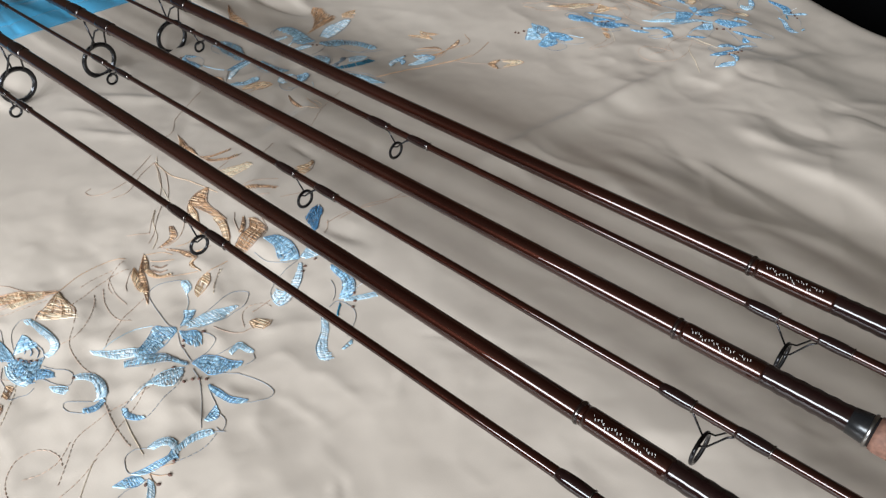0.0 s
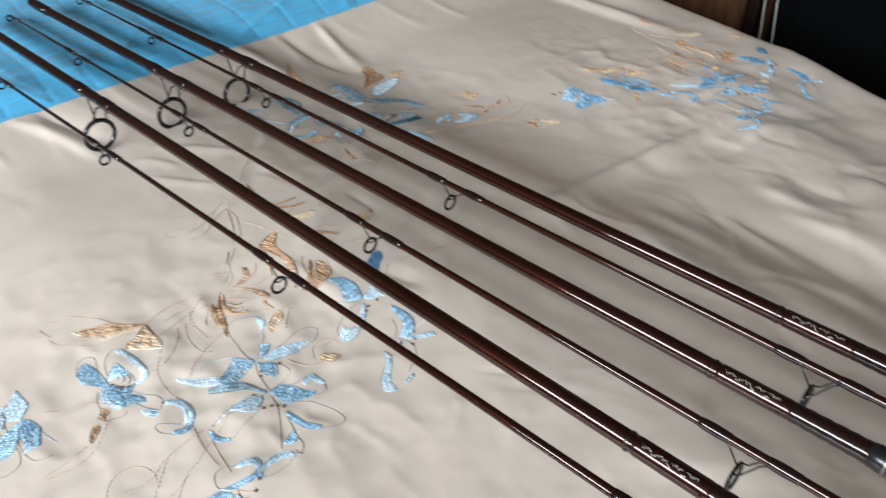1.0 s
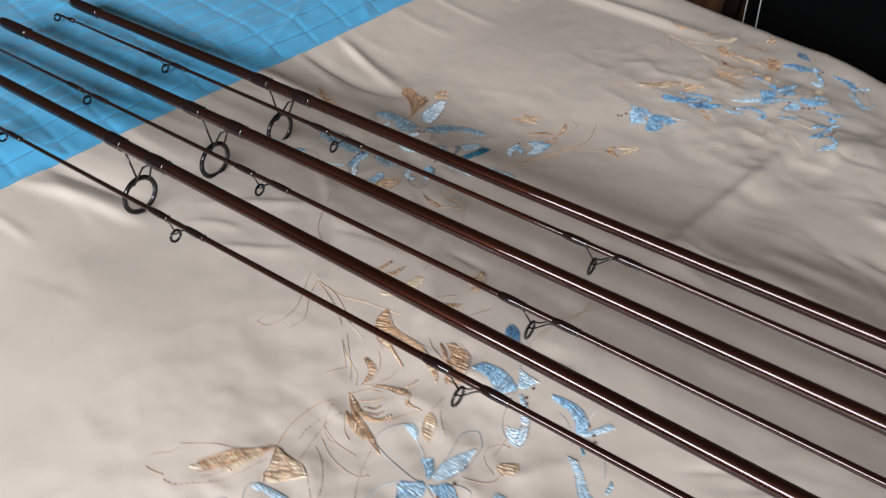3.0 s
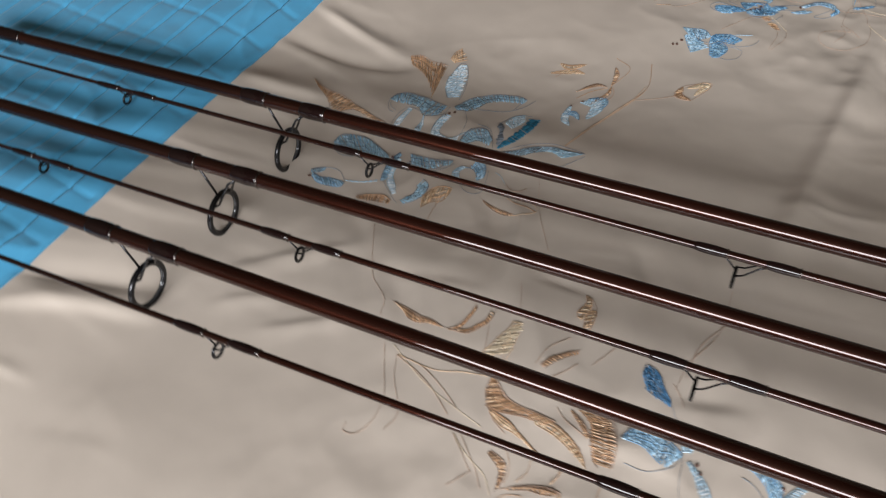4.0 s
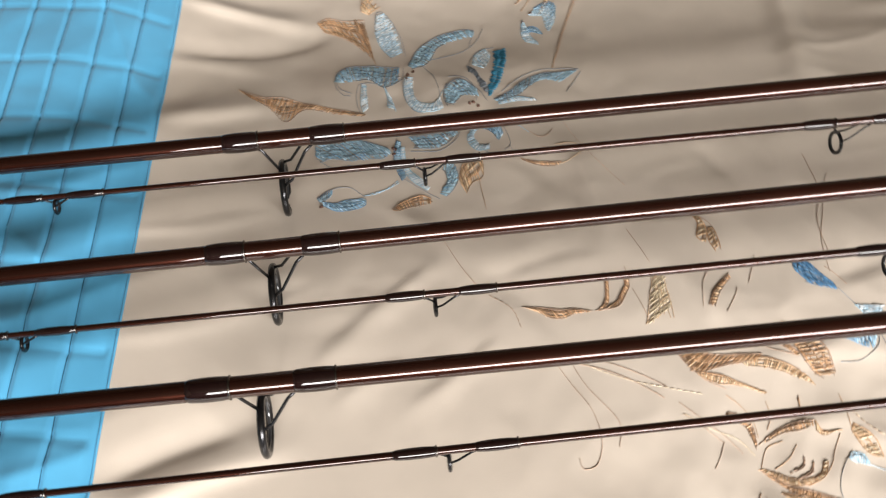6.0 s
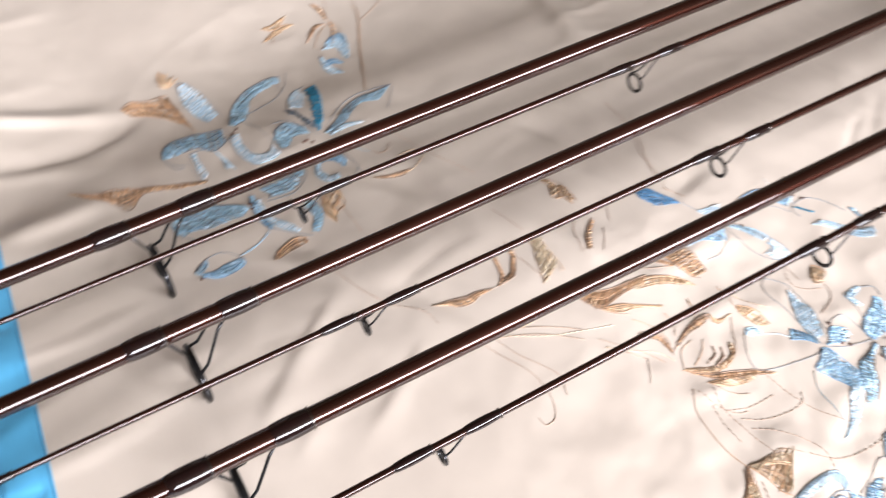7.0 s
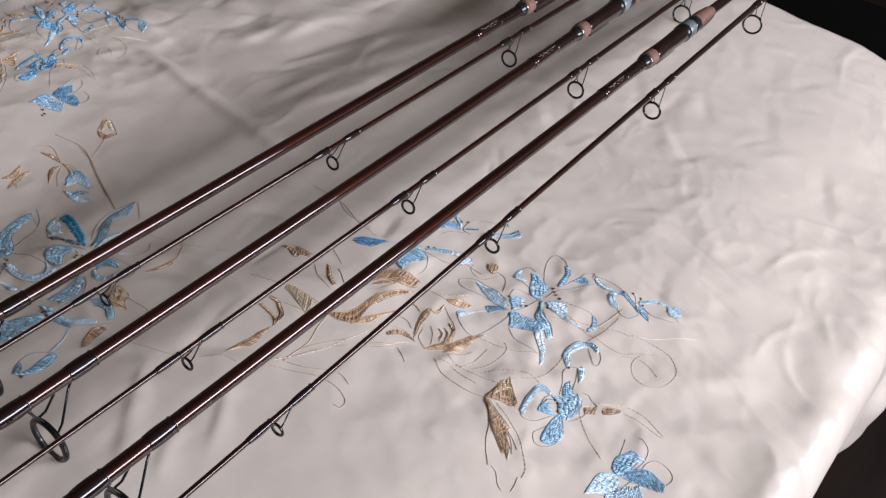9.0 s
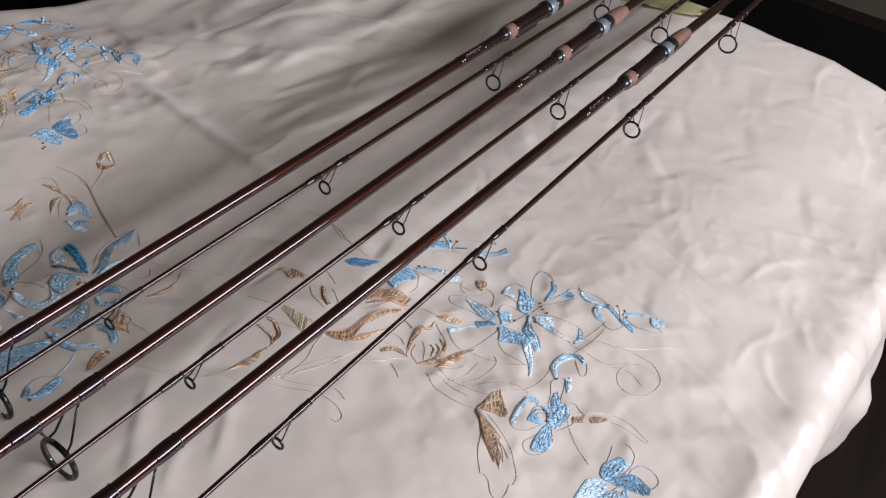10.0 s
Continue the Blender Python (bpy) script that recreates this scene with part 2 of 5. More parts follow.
FAR_FOLDS = [
    (0.012, -0.0012, (0.129, 0.307), (0.173, 0.299), (0.224, 0.287)), (0.010, -0.0014, (0.146, 0.357), (0.193, 0.338), (0.227, 0.323)),
    (0.017, 0.0052, (0.110, 0.283), (0.200, 0.284), (0.296, 0.281), (0.451, 0.277)), (0.018, 0.0048, (0.235, 0.397), (0.341, 0.409), (0.440, 0.378)),
    (0.014, -0.0032, (0.199, 0.345), (0.300, 0.350), (0.430, 0.335)), (0.016, 0.0040, (0.195, 0.431), (0.245, 0.430), (0.327, 0.450)),
    (0.020, 0.0050, (0.181, 0.705), (0.158, 0.601), (0.106, 0.499)), (0.012, -0.0030, (0.144, 0.609), (0.139, 0.522), (0.131, 0.444)),
    (0.013, 0.0036, (0.122, 0.262), (0.241, 0.232), (0.367, 0.249)), (0.020, 0.0045, (0.285, 0.634), (0.276, 0.554), (0.325, 0.489)),
    (0.022, 0.0050, (0.417, 0.410), (0.547, 0.398), (0.720, 0.365)), (0.013, -0.0022, (0.331, 0.655), (0.279, 0.582), (0.233, 0.513)),
    (0.019, 0.0042, (0.316, 0.542), (0.435, 0.534), (0.556, 0.485)), (0.015, 0.0032, (0.290, 0.300), (0.406, 0.310), (0.512, 0.276)),
]
NEAR_FOLDS = [
    (0.0021, -0.0009, (0.260, -0.209), (0.248, -0.292), (0.224, -0.394)), (0.0023, -0.0009, (0.313, -0.205), (0.293, -0.286), (0.276, -0.346)),
    (0.0030, -0.0010, (0.183, -0.287), (0.185, -0.311), (0.184, -0.333)), (0.0045, 0.0014, (0.310, -0.338), (0.391, -0.351), (0.471, -0.391)),
    (0.0045, 0.0012, (0.184, -0.390), (0.245, -0.389), (0.325, -0.418)), (0.0060, 0.0012, (0.850, -0.248), (0.967, -0.214), (1.049, -0.224)),
    (0.0053, 0.0012, (0.192, -0.457), (0.216, -0.423), (0.259, -0.403)), (0.0030, -0.0010, (0.253, -0.256), (0.258, -0.305), (0.261, -0.354)),
    (0.0030, -0.0009, (0.196, -0.230), (0.183, -0.291), (0.173, -0.341)), (0.0035, -0.0010, (0.283, -0.160), (0.288, -0.253), (0.289, -0.334)),
    (0.0070, 0.0022, (-0.256, 0.017), (-0.300, -0.024), (-0.353, -0.077)), (0.0060, 0.0018, (-0.218, -0.049), (-0.247, -0.075), (-0.290, -0.109)),
    (0.0060, 0.0015, (-0.277, -0.063), (-0.306, -0.077), (-0.335, -0.102)), (0.0090, -0.0012, (0.657, -0.078), (0.544, -0.086), (0.475, -0.089)),
]
LONG_FOLDS = [
    (0.026, -0.0055, (0.100, 0.56), (0.096, 0.40), (0.090, 0.16)), (0.014, 0.0070, (0.084, 0.548), (0.072, 0.371), (0.064, 0.250), (0.058, 0.130)),
    (0.012, 0.010, (-0.42, 0.675), (-0.28, 0.68), (-0.09, 0.705)), (0.035, 0.010, (-0.55, 0.74), (-0.35, 0.75), (-0.15, 0.775)), (0.008, 0.005, (-0.475, 0.27), (-0.41, 0.268), (-0.34, 0.272)),
    (0.009, -0.005, (-0.472, 0.205), (-0.40, 0.23), (-0.33, 0.27)), (0.008, 0.005, (-0.475, -0.195), (-0.42, -0.15), (-0.35, -0.12)),
    (0.008, -0.0035, (-0.475, -0.16), (-0.43, -0.13), (-0.37, -0.10)), (0.008, 0.0045, (-0.475, 0.13), (-0.43, 0.15), (-0.38, 0.175)),
]
small = random.Random(23)
LOOSE_FOLDS = []
for k in range(7):
    fu, fv = small.uniform(0.10, 0.75), small.uniform(0.24, 0.72)
    length, turn = small.uniform(0.05, 0.16), small.gauss(0.1, 0.35)
    du, dv = length * math.cos(turn), length * math.sin(turn)
    bow = small.uniform(-0.15, 0.15)
    LOOSE_FOLDS.append((small.uniform(0.004, 0.011), small.choice((-1, 1, 1)) * small.uniform(0.0005, 0.0016), (fu, fv), (fu + du / 2 - dv * bow, fv + dv / 2 + du * bow), (fu + du, fv + dv)))
for k in range(34):
    fu, fv = small.uniform(0.12, 1.0), small.uniform(-0.46, 0.0)
    length, turn = small.uniform(0.03, 0.10), small.choice((0.3, -1.4, -0.8)) + small.gauss(0, 0.3)
    du, dv = length * math.cos(turn), length * math.sin(turn)
    LOOSE_FOLDS.append((small.uniform(0.0025, 0.006), small.choice((-1, 1)) * small.uniform(0.0004, 0.0012), (fu, fv), (fu + du / 2, fv + dv / 2 + 0.004), (fu + du, fv + dv)))
for k in range(13):
    fu, fv = -0.473, -0.42 + k * 0.088 + small.uniform(-0.015, 0.015)
    LOOSE_FOLDS.append((small.uniform(0.004, 0.008), small.uniform(0.0006, 0.0018), (fu, fv), (fu + 0.04, fv + 0.012), (fu + small.uniform(0.07, 0.12), fv + small.uniform(0.01, 0.05))))

# straight, sharp creases with flat flanks, as in cloth that lay folded: place, turn, half length, half width, height
CREASES = []
for k in range(170):
    fu, fv = small.uniform(-0.08, 0.98), small.uniform(-0.46, 0.12)
    turn = radians(small.choice((-34, -34, 22, 66, -72, -80)) + small.gauss(0, 14))
    length = small.uniform(0.03, 0.11)
    CREASES.append((fu, fv, turn, length, length * small.uniform(0.16, 0.36), small.choice((-1, 1)) * length * small.uniform(0.010, 0.026)))
for k in range(60):
    length = small.uniform(0.03, 0.10)
    CREASES.append((small.uniform(0.06, 0.75), small.uniform(0.18, 0.70), radians(small.gauss(4, 20)), length, length * small.uniform(0.12, 0.26), small.choice((-1, 1, 1)) * length * small.uniform(0.022, 0.055)))
for k in range(26):
    length = small.uniform(0.03, 0.08)
    CREASES.append((small.uniform(-0.42, 0.05), small.uniform(-0.30, 0.12), radians(small.choice((-70, -55, 15)) + small.gauss(0, 14)), length, length * small.uniform(0.14, 0.30), small.choice((-1, 1)) * length * small.uniform(0.03, 0.07)))


def cloth(u, v):
    """The height of the bedspread's top over the bed's mean level."""
    u, v = np.atleast_1d(np.asarray(u, float)), np.atleast_1d(np.asarray(v, float))
    h = 0.047 * step(-u, 0.355, 0.545) + 0.024 * step(u, 0.42, 0.95) * np.exp(-((v - 0.06) / np.where(v > 0.06, 0.22, 0.38)) ** 2)
    h = h + 0.0045 * cloud(u * 3.1 + 3, v * 3.7 + 9, 2)
    h = h + 0.0048 * step(v, 0.22, 0.5) * step(u, -0.25, 0.05) * cloud(u * 7 + v * 3 + 2, v * 10 - u * 3 + 6, 2)
    h = h - 0.0115 * np.exp(-((u - 0.02) / 0.20) ** 2 - ((v + 0.24) / 0.19) ** 2) - 0.009 * np.exp(-((u + 0.24) / 0.11) ** 2 - ((v - 0.26) / 0.10) ** 2)
    warp = 0.5 * cloud(u * 2.3 + 40, v * 2.3 + 11, 2)
    for k, (a, b, p, q, m) in enumerate(((3.2, 1.1, -2.5, 11.0, 6.0), (9.5, 3.0, -1.2, 2.8, 3.0), (6.0, -5.5, 2.2, 2.6, 4.0))):
        ridge = (1 - np.abs(cloud(a * u + b * v + warp + 31 * k, p * u + q * v + warp + 7 * k, 2))).clip(0, 1) ** 5
        where = step(cloud(u * m + 5 * k, v * m + 9 * k, 1), -0.1, 0.5)
        h = h + (0.0005 + 0.0010 * step(u, -0.02, 0.12) * step(v, 0.08, 0.28)) * where * (ridge - 0.2)
    near = np.exp(-(((u - 0.02) / 0.20) ** 2 + ((v + 0.22) / 0.17) ** 2)) + 0.7 * np.exp(-(((u + 0.24) / 0.12) ** 2 + ((v - 0.19) / 0.12) ** 2)) + 0.8 * np.exp(-(((u + 0.02) / 0.20) ** 2 + ((v - 0.57) / 0.17) ** 2))
    pucker = cloud(u * 21 + 2, v * 21 + 8, 2)
    h = h + 0.0018 * near * (1 - 2 * np.abs(pucker)) + 0.0007 * near * cloud(u * 55, v * 55, 2) + 0.0005 * step(cloud(u * 4 + 9, v * 4, 1), -0.2, 0.6) * cloud(u * 38 + 4, v * 38, 2)
    # fine crumpling of the satin: sharp little ridges at three sizes, faint on the smooth stretch beside the band
    calm = (1 - 0.85 * step(-u, 0.02, 0.16) * step(-v, -0.06, 0.08)) * (1 - 0.65 * step(v, 0.10, 0.24))
    bend_u, bend_v = u + 0.030 * cloud(u * 6 + 3, v * 6 + 1, 2), v + 0.030 * cloud(u * 6 + 21, v * 6 + 14, 2)
    for k, (size, tall) in enumerate(((9.0, 0.0010), (20.0, 0.0008), (41.0, 0.0006))):
        crest = (1 - np.abs(cloud(bend_u * size + 13 * k, bend_v * size * 0.8 + 5 * k, 1))).clip(0, 1) ** 4
        h = h + tall * calm * (0.35 + 0.65 * step(cloud(u * 5 + 7 * k, v * 5 + 3, 1), -0.4, 0.5)) * (crest - 0.25)
    for pu, pv, turn, length, wide, tall in CREASES:
        x, y = u - pu, v - pv
        l = (x * math.cos(turn) + y * math.sin(turn)) / length
        w = (y * math.cos(turn) - x * math.sin(turn) + 0.10 * length * l * l) / wide
        hit = (np.abs(l) < 1) & (w > -1) & (w < 1.6)
        if hit.any():
            w, l = w[hit], l[hit]
            h[hit] += tall * calm[hit] * (1 - l * l) ** 2 * (1 - np.sqrt(np.where(w > 0, w / 1.6, w) ** 2 + 0.003)).clip(0, 1)
    h = h - 0.028 * step(-v, 0.20, 0.47) - 0.022 * step(v, 0.42, 0.72) * step(u, 0.02, 0.20)
    edge = step(-v, 0.30, 0.48)
    h = h + 0.005 * edge * (1 - 2 * np.abs(cloud(u * 8 + 5, v * 7 + 2, 3)))
    for f in FAR_FOLDS + NEAR_FOLDS + LONG_FOLDS + LOOSE_FOLDS:
        reach = f[0] * 4 + 0.05
        us, vs = [p[0] for p in f[2:]], [p[1] for p in f[2:]]
        near_it = (u > min(us) - reach) & (u < max(us) + reach) & (v > min(vs) - reach) & (v < max(vs) + reach)
        if near_it.any():
            h[near_it] += fold(u[near_it], v[near_it], *f)
    # quilting grooves of the coloured band
    inb = step(-u, 0.469, 0.474)
    k = (-u - 0.466) / 0.0275
    h = h - 0.0026 * inb * np.exp(-(((k - np.round(k)) * 0.0275) / 0.0016) ** 2) * (np.round(k) > 0.5)
    c = (v + 0.016 * cloud(u * 5, v * 3, 2)) / 0.062
    h = h - 0.0014 * inb * np.exp(-(((c - np.round(c)) * 0.062) / 0.0028) ** 2)
    h = h + inb * (0.0011 * cloud(u * 22, v * 22, 2) + 0.0034 * ((1 - np.abs(cloud(bend_u * 7 + bend_v * 5, bend_v * 9 - bend_u * 4, 1))).clip(0, 1) ** 4 - 0.25))
    return h


U0, U1, V0, V1 = -1.0, 1.03, -0.456, 0.787
ROUND, DROP = 0.048, 0.46


def over_edge(s, lo, hi):
    """How far across and how far down a point of the cloth lies, s metres along it."""
    out = np.where(s > hi, s - hi, np.where(s < lo, s - lo, 0.0))
    a = np.abs(out)
    quarter = ROUND * math.pi / 2
    across = np.where(a < quarter, ROUND * np.sin(np.minimum(a, quarter) / ROUND), ROUND + 0.03 * (a - quarter))
    down = np.where(a < quarter, ROUND * (1 - np.cos(np.minimum(a, quarter) / ROUND)), ROUND + (a - quarter) * 0.99)
    return np.clip(s, lo, hi) + np.sign(out) * across, down


def spread_point(su, sv):
    uu, du = over_edge(su, U0, U1)
    vv, dv = over_edge(sv, V0, V1)
    down = np.sqrt(du * du + dv * dv)
    hang = step(down, 0.03, 0.2)
    wave = 0.022 * hang * cloud(su * 8 + 3, sv * 8 + 1, 2)
    uu = uu + 0.014 * step(su, U1 - 0.12, U1) * cloud(sv * 6 + 4, sv * 0 + 2, 2)
    x, y = bed_xy(uu + wave * (du > 0.01), vv - wave * (dv > 0.01))
    return x, y, cloth(su, sv) * (1 - hang) - np.minimum(down, 0.5)


def sheet(name, us, vs, mat, parent=None):
    gu, gv = np.meshgrid(us, vs, indexing="ij")
    x, y, z = spread_point(gu, gv)
    n, m = gu.shape
    idx = np.arange(n * m).reshape(n, m)
    faces = np.stack([idx[:-1, :-1], idx[1:, :-1], idx[1:, 1:], idx[:-1, 1:]], -1).reshape(-1, 4)
    me = bpy.data.meshes.new(name)
    me.from_pydata(np.stack([x, y, z], -1).reshape(-1, 3).tolist(), [], faces.tolist())
    me.polygons.foreach_set("use_smooth", [True] * len(me.polygons))
    me.materials.append(mat)
    ob = new(name, me)
    if parent:
        ob.parent = parent
    return ob


def spaced(*knots):
    """Rows of (from, to, pitch) joined into one run."""
    run = [np.arange(a, b, p) for a, b, p in knots]
    return np.concatenate(run + [[knots[-1][1]]])


BAND_EDGE = -0.467
vs = spaced((V0 - DROP, -0.56, 0.02), (-0.56, 0.62, 0.0033), (0.62, 0.9, 0.008), (0.9, V1 + DROP, 0.02))
bedspread = sheet("bedspread", spaced((BAND_EDGE, 0.52, 0.0033), (0.52, 1.2, 0.007), (1.2, U1 + DROP, 0.02)), vs, SATIN)
tagged(bedspread, "wrinkled beige satin bedspread embroidered with blue flowers and gold leaves", "bedspread")
band = sheet("quilted_band", spaced((U0 - 0.1, -0.80, 0.02), (-0.80, -0.58, 0.0022), (-0.58, BAND_EDGE, 0.0014)), vs, BLUE, bedspread)
band["label"] = "bright turquoise quilted satin band"
seam_v = np.arange(V0 - 0.05, V1 + 0.05, 0.004)
for k in range(1, 12):
    sx, sy, sz = spread_point(np.full_like(seam_v, -0.466 - 0.0275 * k), seam_v)
    part("quilting_seam", tube([(a, b, c + 0.0001) for a, b, c in zip(sx, sy, sz)], 0.0005, 5), SEAM, band, "dark teal quilting thread")
sx, sy, sz = spread_point(np.full_like(seam_v, BAND_EDGE), seam_v)
part("seam", tube([(a, b, c + 0.0004) for a, b, c in zip(sx, sy, sz)], 0.0009, 6), BLUE, bedspread)

bed = tagged(new("bed"), "low double bed under a satin bedspread", "bed")
bed.matrix_world = bed_pose(0, 0, 0)
part("mattress", box((U0 + 0.02, V0 + 0.02, -0.30), (U1 - 0.02, V1 - 0.02, -0.045), 0.03), WHITEPAINT, bed)
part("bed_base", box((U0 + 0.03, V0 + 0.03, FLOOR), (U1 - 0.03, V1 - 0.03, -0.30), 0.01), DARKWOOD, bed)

# ---- the fishing rods ----
def along(p, q):
    """A pose at p whose x axis runs to q, with z as upright as can be."""
    d = (Vector(q) - Vector(p)).normalized()
    y = Vector((0, 0, 1)).cross(d).normalized()
    z = d.cross(y)
    return Matrix(((d.x, y.x, z.x, p[0]), (d.y, y.y, z.y, p[1]), (d.z, y.z, z.z, p[2]), (0, 0, 0, 1)))


def whipping(rod, a, b, r, tip):
    """Dark thread binding from a to b, with silver tipping at the end named by tip."""
    w = part("whipping", lathe([(a + (b - a) * x, r - 0.0008 + 0.0012 * math.sin(math.pi * x) ** 0.5) for x in np.linspace(0, 1, 11)], 20), WHIP, rod)
    if not tip:
        return
    e = b - 0.002 if tip > 0 else a + 0.002
    part("tipping", lathe([(e - 0.0007, r - 0.0004), (e - 0.0004, r + 0.0004), (e + 0.0004, r + 0.0004), (e + 0.0007, r - 0.0004)], 20), SILVER, w, "thin silver tipping thread")


def guide(rod, s, rod_r, R, r, drop, foot_a, foot_b):
    """A line guide that hangs under the blank: ring, insert and two legs bound on by whippings."""
    top = -drop + R
    g = part("guide", torus(R, r, (s, 0, -drop)), GUNMETAL, rod, "black metal line guide")
    part("ring_insert", torus(R - r * 0.75, r * 0.5, (s, 0, -drop)), CERAMIC, g, "glossy dark ceramic insert")
    wire = max(0.0007, r * 0.42)
    for side in (-1, 1):
        part("leg", tube([(s + foot_b, side * rod_r * 0.25, -rod_r * 0.9), (s + foot_b * 0.75, side * R * 0.28, -rod_r - 0.1 * (drop - R)),
                          (s + foot_b * 0.28, side * R * 0.5, top + 0.3 * R * 0.2), (s, side * R * 0.62, -drop + R * 0.8)], wire), GUNMETAL, g)
    part("leg", tube([(s - foot_a, 0, -rod_r * 0.9), (s - foot_a * 0.5, 0, (-rod_r + top) / 2), (s, 0, top)], wire), GUNMETAL, g)
    whipping(rod, s - foot_a - 0.024, s - foot_a + 0.003, rod_r + 0.0005, 1)
    whipping(rod, s + foot_b - 0.003, s + foot_b + 0.024, rod_r + 0.0005, 1)


def butt_section(label):
    """Lower half of a rod, from its open end to the butt cap; x = 0 at the butt guide."""
    rod = new("rod_butt_section")
    tagged(rod, label, "fishing rod", "three rods on the bed")
    a, b = -0.335, 1.50
    radius = lambda s: 0.0057 + (s - a) / (b - a) * 0.0030
    part("blank", lathe([(a, 0.004), (a + 0.001, 0.0058), (a + 0.05, 0.0058), (a + 0.052, 0.0055)] + [(s, radius(s)) for s in np.linspace(-0.2, b, 14)], 24), BLANK, rod)
    whipping(rod, a + 0.001, a + 0.05, 0.0064, 1)
    guide(rod, 0.0, radius(0), 0.0190, 0.0025, 0.0540, 0.012, 0.026)
    # lettering and the bindings before the handle
    whipping(rod, 0.7390, 0.7430, radius(0.7420) + 0.0004, -1)
    part("clear_varnish", lathe([(0.7450, radius(0.7420)), (0.7480, radius(0.7420) + 0.0004), (0.8020, radius(0.8020) + 0.0004), (0.8050, radius(0.8020))], 24), BLANK, rod)
    ink = bmesh.new()
    r = radius(0.7720) + 0.0006
    for k in range(34):
        s0 = 0.7510 + k * 0.0013 + 0.0004 * (k % 3)
        w, low, tall = 0.00022 + 0.0001 * (k % 3), 0.22 + 0.06 * ((k * 3) % 4) + 0.30 * (k % 9 > 6), 0.07 + 0.06 * ((k * 5) % 3)
        quad = []
        for ds, ang in ((0, low), (w, low), (w + 0.0008, low + tall), (0.0008, low + tall)):
            quad.append(ink.verts.new((s0 + ds, -r * math.sin(ang), r * math.cos(ang))))
        ink.faces.new(quad)
    part("lettering", ink, INK, rod, "small white script lettering as plain bars", False)
    rope = [(x, radius(0.804) + 0.0001 + (x - 0.8040) * 0.016 + 0.0002 * math.sin((x - 0.8040) / 0.0105 * 6.283)) for x in np.linspace(0.8040, 0.8620, 42)]
    part("whipping", lathe([(0.8030, 0.006)] + rope + [(0.8630, 0.006)], 24), WHIP, rod, "glossy wavy thread binding before the handle")
    check = part("winding_check", lathe([(0.8590, 0.0070), (0.8610, 0.0090), (0.8725, 0.0102), (0.8760, 0.0102)], 28), BLACK_RUBBER, rod, "black collar with a thin steel edge")
    part("edge_ring", lathe([(0.8722, 0.0104), (0.8726, 0.0112), (0.8742, 0.0112), (0.8746, 0.0104)], 28), STEEL, check, "thin steel edge")
    part("fore_grip", lathe([(0.8760, 0.0108), (0.8790, 0.0119), (0.8900, 0.0121), (0.8960, 0.0115)], 28), CORK, rod, "short cork fore grip")
    part("reel_seat", lathe([(0.8960, 0.0108), (0.9000, 0.0117), (0.9220, 0.0113), (0.9470, 0.0112), (0.9820, 0.0119), (0.9980, 0.0126), (1.0020, 0.0121)], 28), SEAT, rod, "glossy reddish brown reel seat")
    part("foot_clamp", box((0.9120, -0.006, -0.0175), (0.9770, 0.006, -0.0095), 0.003), SEAT, rod)
    part("lock_nut", lathe([(1.0000, 0.0120), (1.0020, 0.0136), (1.0100, 0.0136), (1.0120, 0.0128)], 28), BLACK_RUBBER, rod)
    part("hood", lathe([(1.0120, 0.0122), (1.0140, 0.0131), (1.0300, 0.0132), (1.0340, 0.0126)], 28), HOOD, rod, "grey anodised metal hood")
    part("collar", lathe([(1.0340, 0.0124), (1.0360, 0.0131), (1.0480, 0.0131), (1.0540, 0.0124)], 28), BLACK_RUBBER, rod)
    part("rear_grip", lathe([(1.0540, 0.0125), (1.0570, 0.0130), (1.0820, 0.0126), (1.1070, 0.0110), (1.1180, 0.0093), (1.1200, 0.0079)], 28), CORK, rod, "tapered cork rear grip")
    part("butt_cap", lathe([(1.42, 0.0085), (1.424, 0.0125), (1.50, 0.0130), (1.508, 0.0110)], 24), CORK, rod)
    return rod


def tip_section(label):
    """Upper half of a rod, x = 0 at its third guide, thin end towards minus x."""
    rod = new("rod_tip_section")
    tagged(rod, label, "fishing rod", "three rods on the bed")
    a, b = -0.435, 1.385
    radius = lambda s: 0.0015 + (s - a) / (b - a) * 0.0038
    part("blank", lathe([(s, radius(s)) for s in np.linspace(a, b - 0.05, 16)] + [(b - 0.05, radius(b) + 0.0006), (b, radius(b) + 0.0006)], 18), BLANK, rod)
    for s, R, r, drop, fa, fb in ((-0.250, 0.0046, 0.0011, 0.0105, 0.007, 0.012), (0.0, 0.0056, 0.0012, 0.0160, 0.008, 0.016), (0.303, 0.0078, 0.0013, 0.0220, 0.010, 0.020),
                                  (0.689, 0.0115, 0.0015, 0.0330, 0.012, 0.020), (1.076, 0.0148, 0.0016, 0.0410, 0.014, 0.022)):
        guide(rod, s, radius(s), R, r, drop, fa, fb)
    t = part("tip_ring", torus(0.0042, 0.0011, (a - 0.004, 0, -0.0052)), GUNMETAL, rod, "small black tip ring")
    part("ring_insert", torus(0.0034, 0.0006, (a - 0.004, 0, -0.0052)), CERAMIC, t)
    part("tip_tube", tube([(a + 0.02, 0, 0), (a + 0.004, 0, 0), (a - 0.003, 0, -0.0015)], 0.0016), GUNMETAL, t)
    whipping(rod, a + 0.018, a + 0.03, radius(a) + 0.0007, 1)
    whipping(rod, b - 0.052, b - 0.03, radius(b) + 0.0010, -1)
    return rod


BUTT = butt_section("maroon lacquered lower rod section with cork and reel seat")
TIP = tip_section("slim maroon upper rod section with black guides")
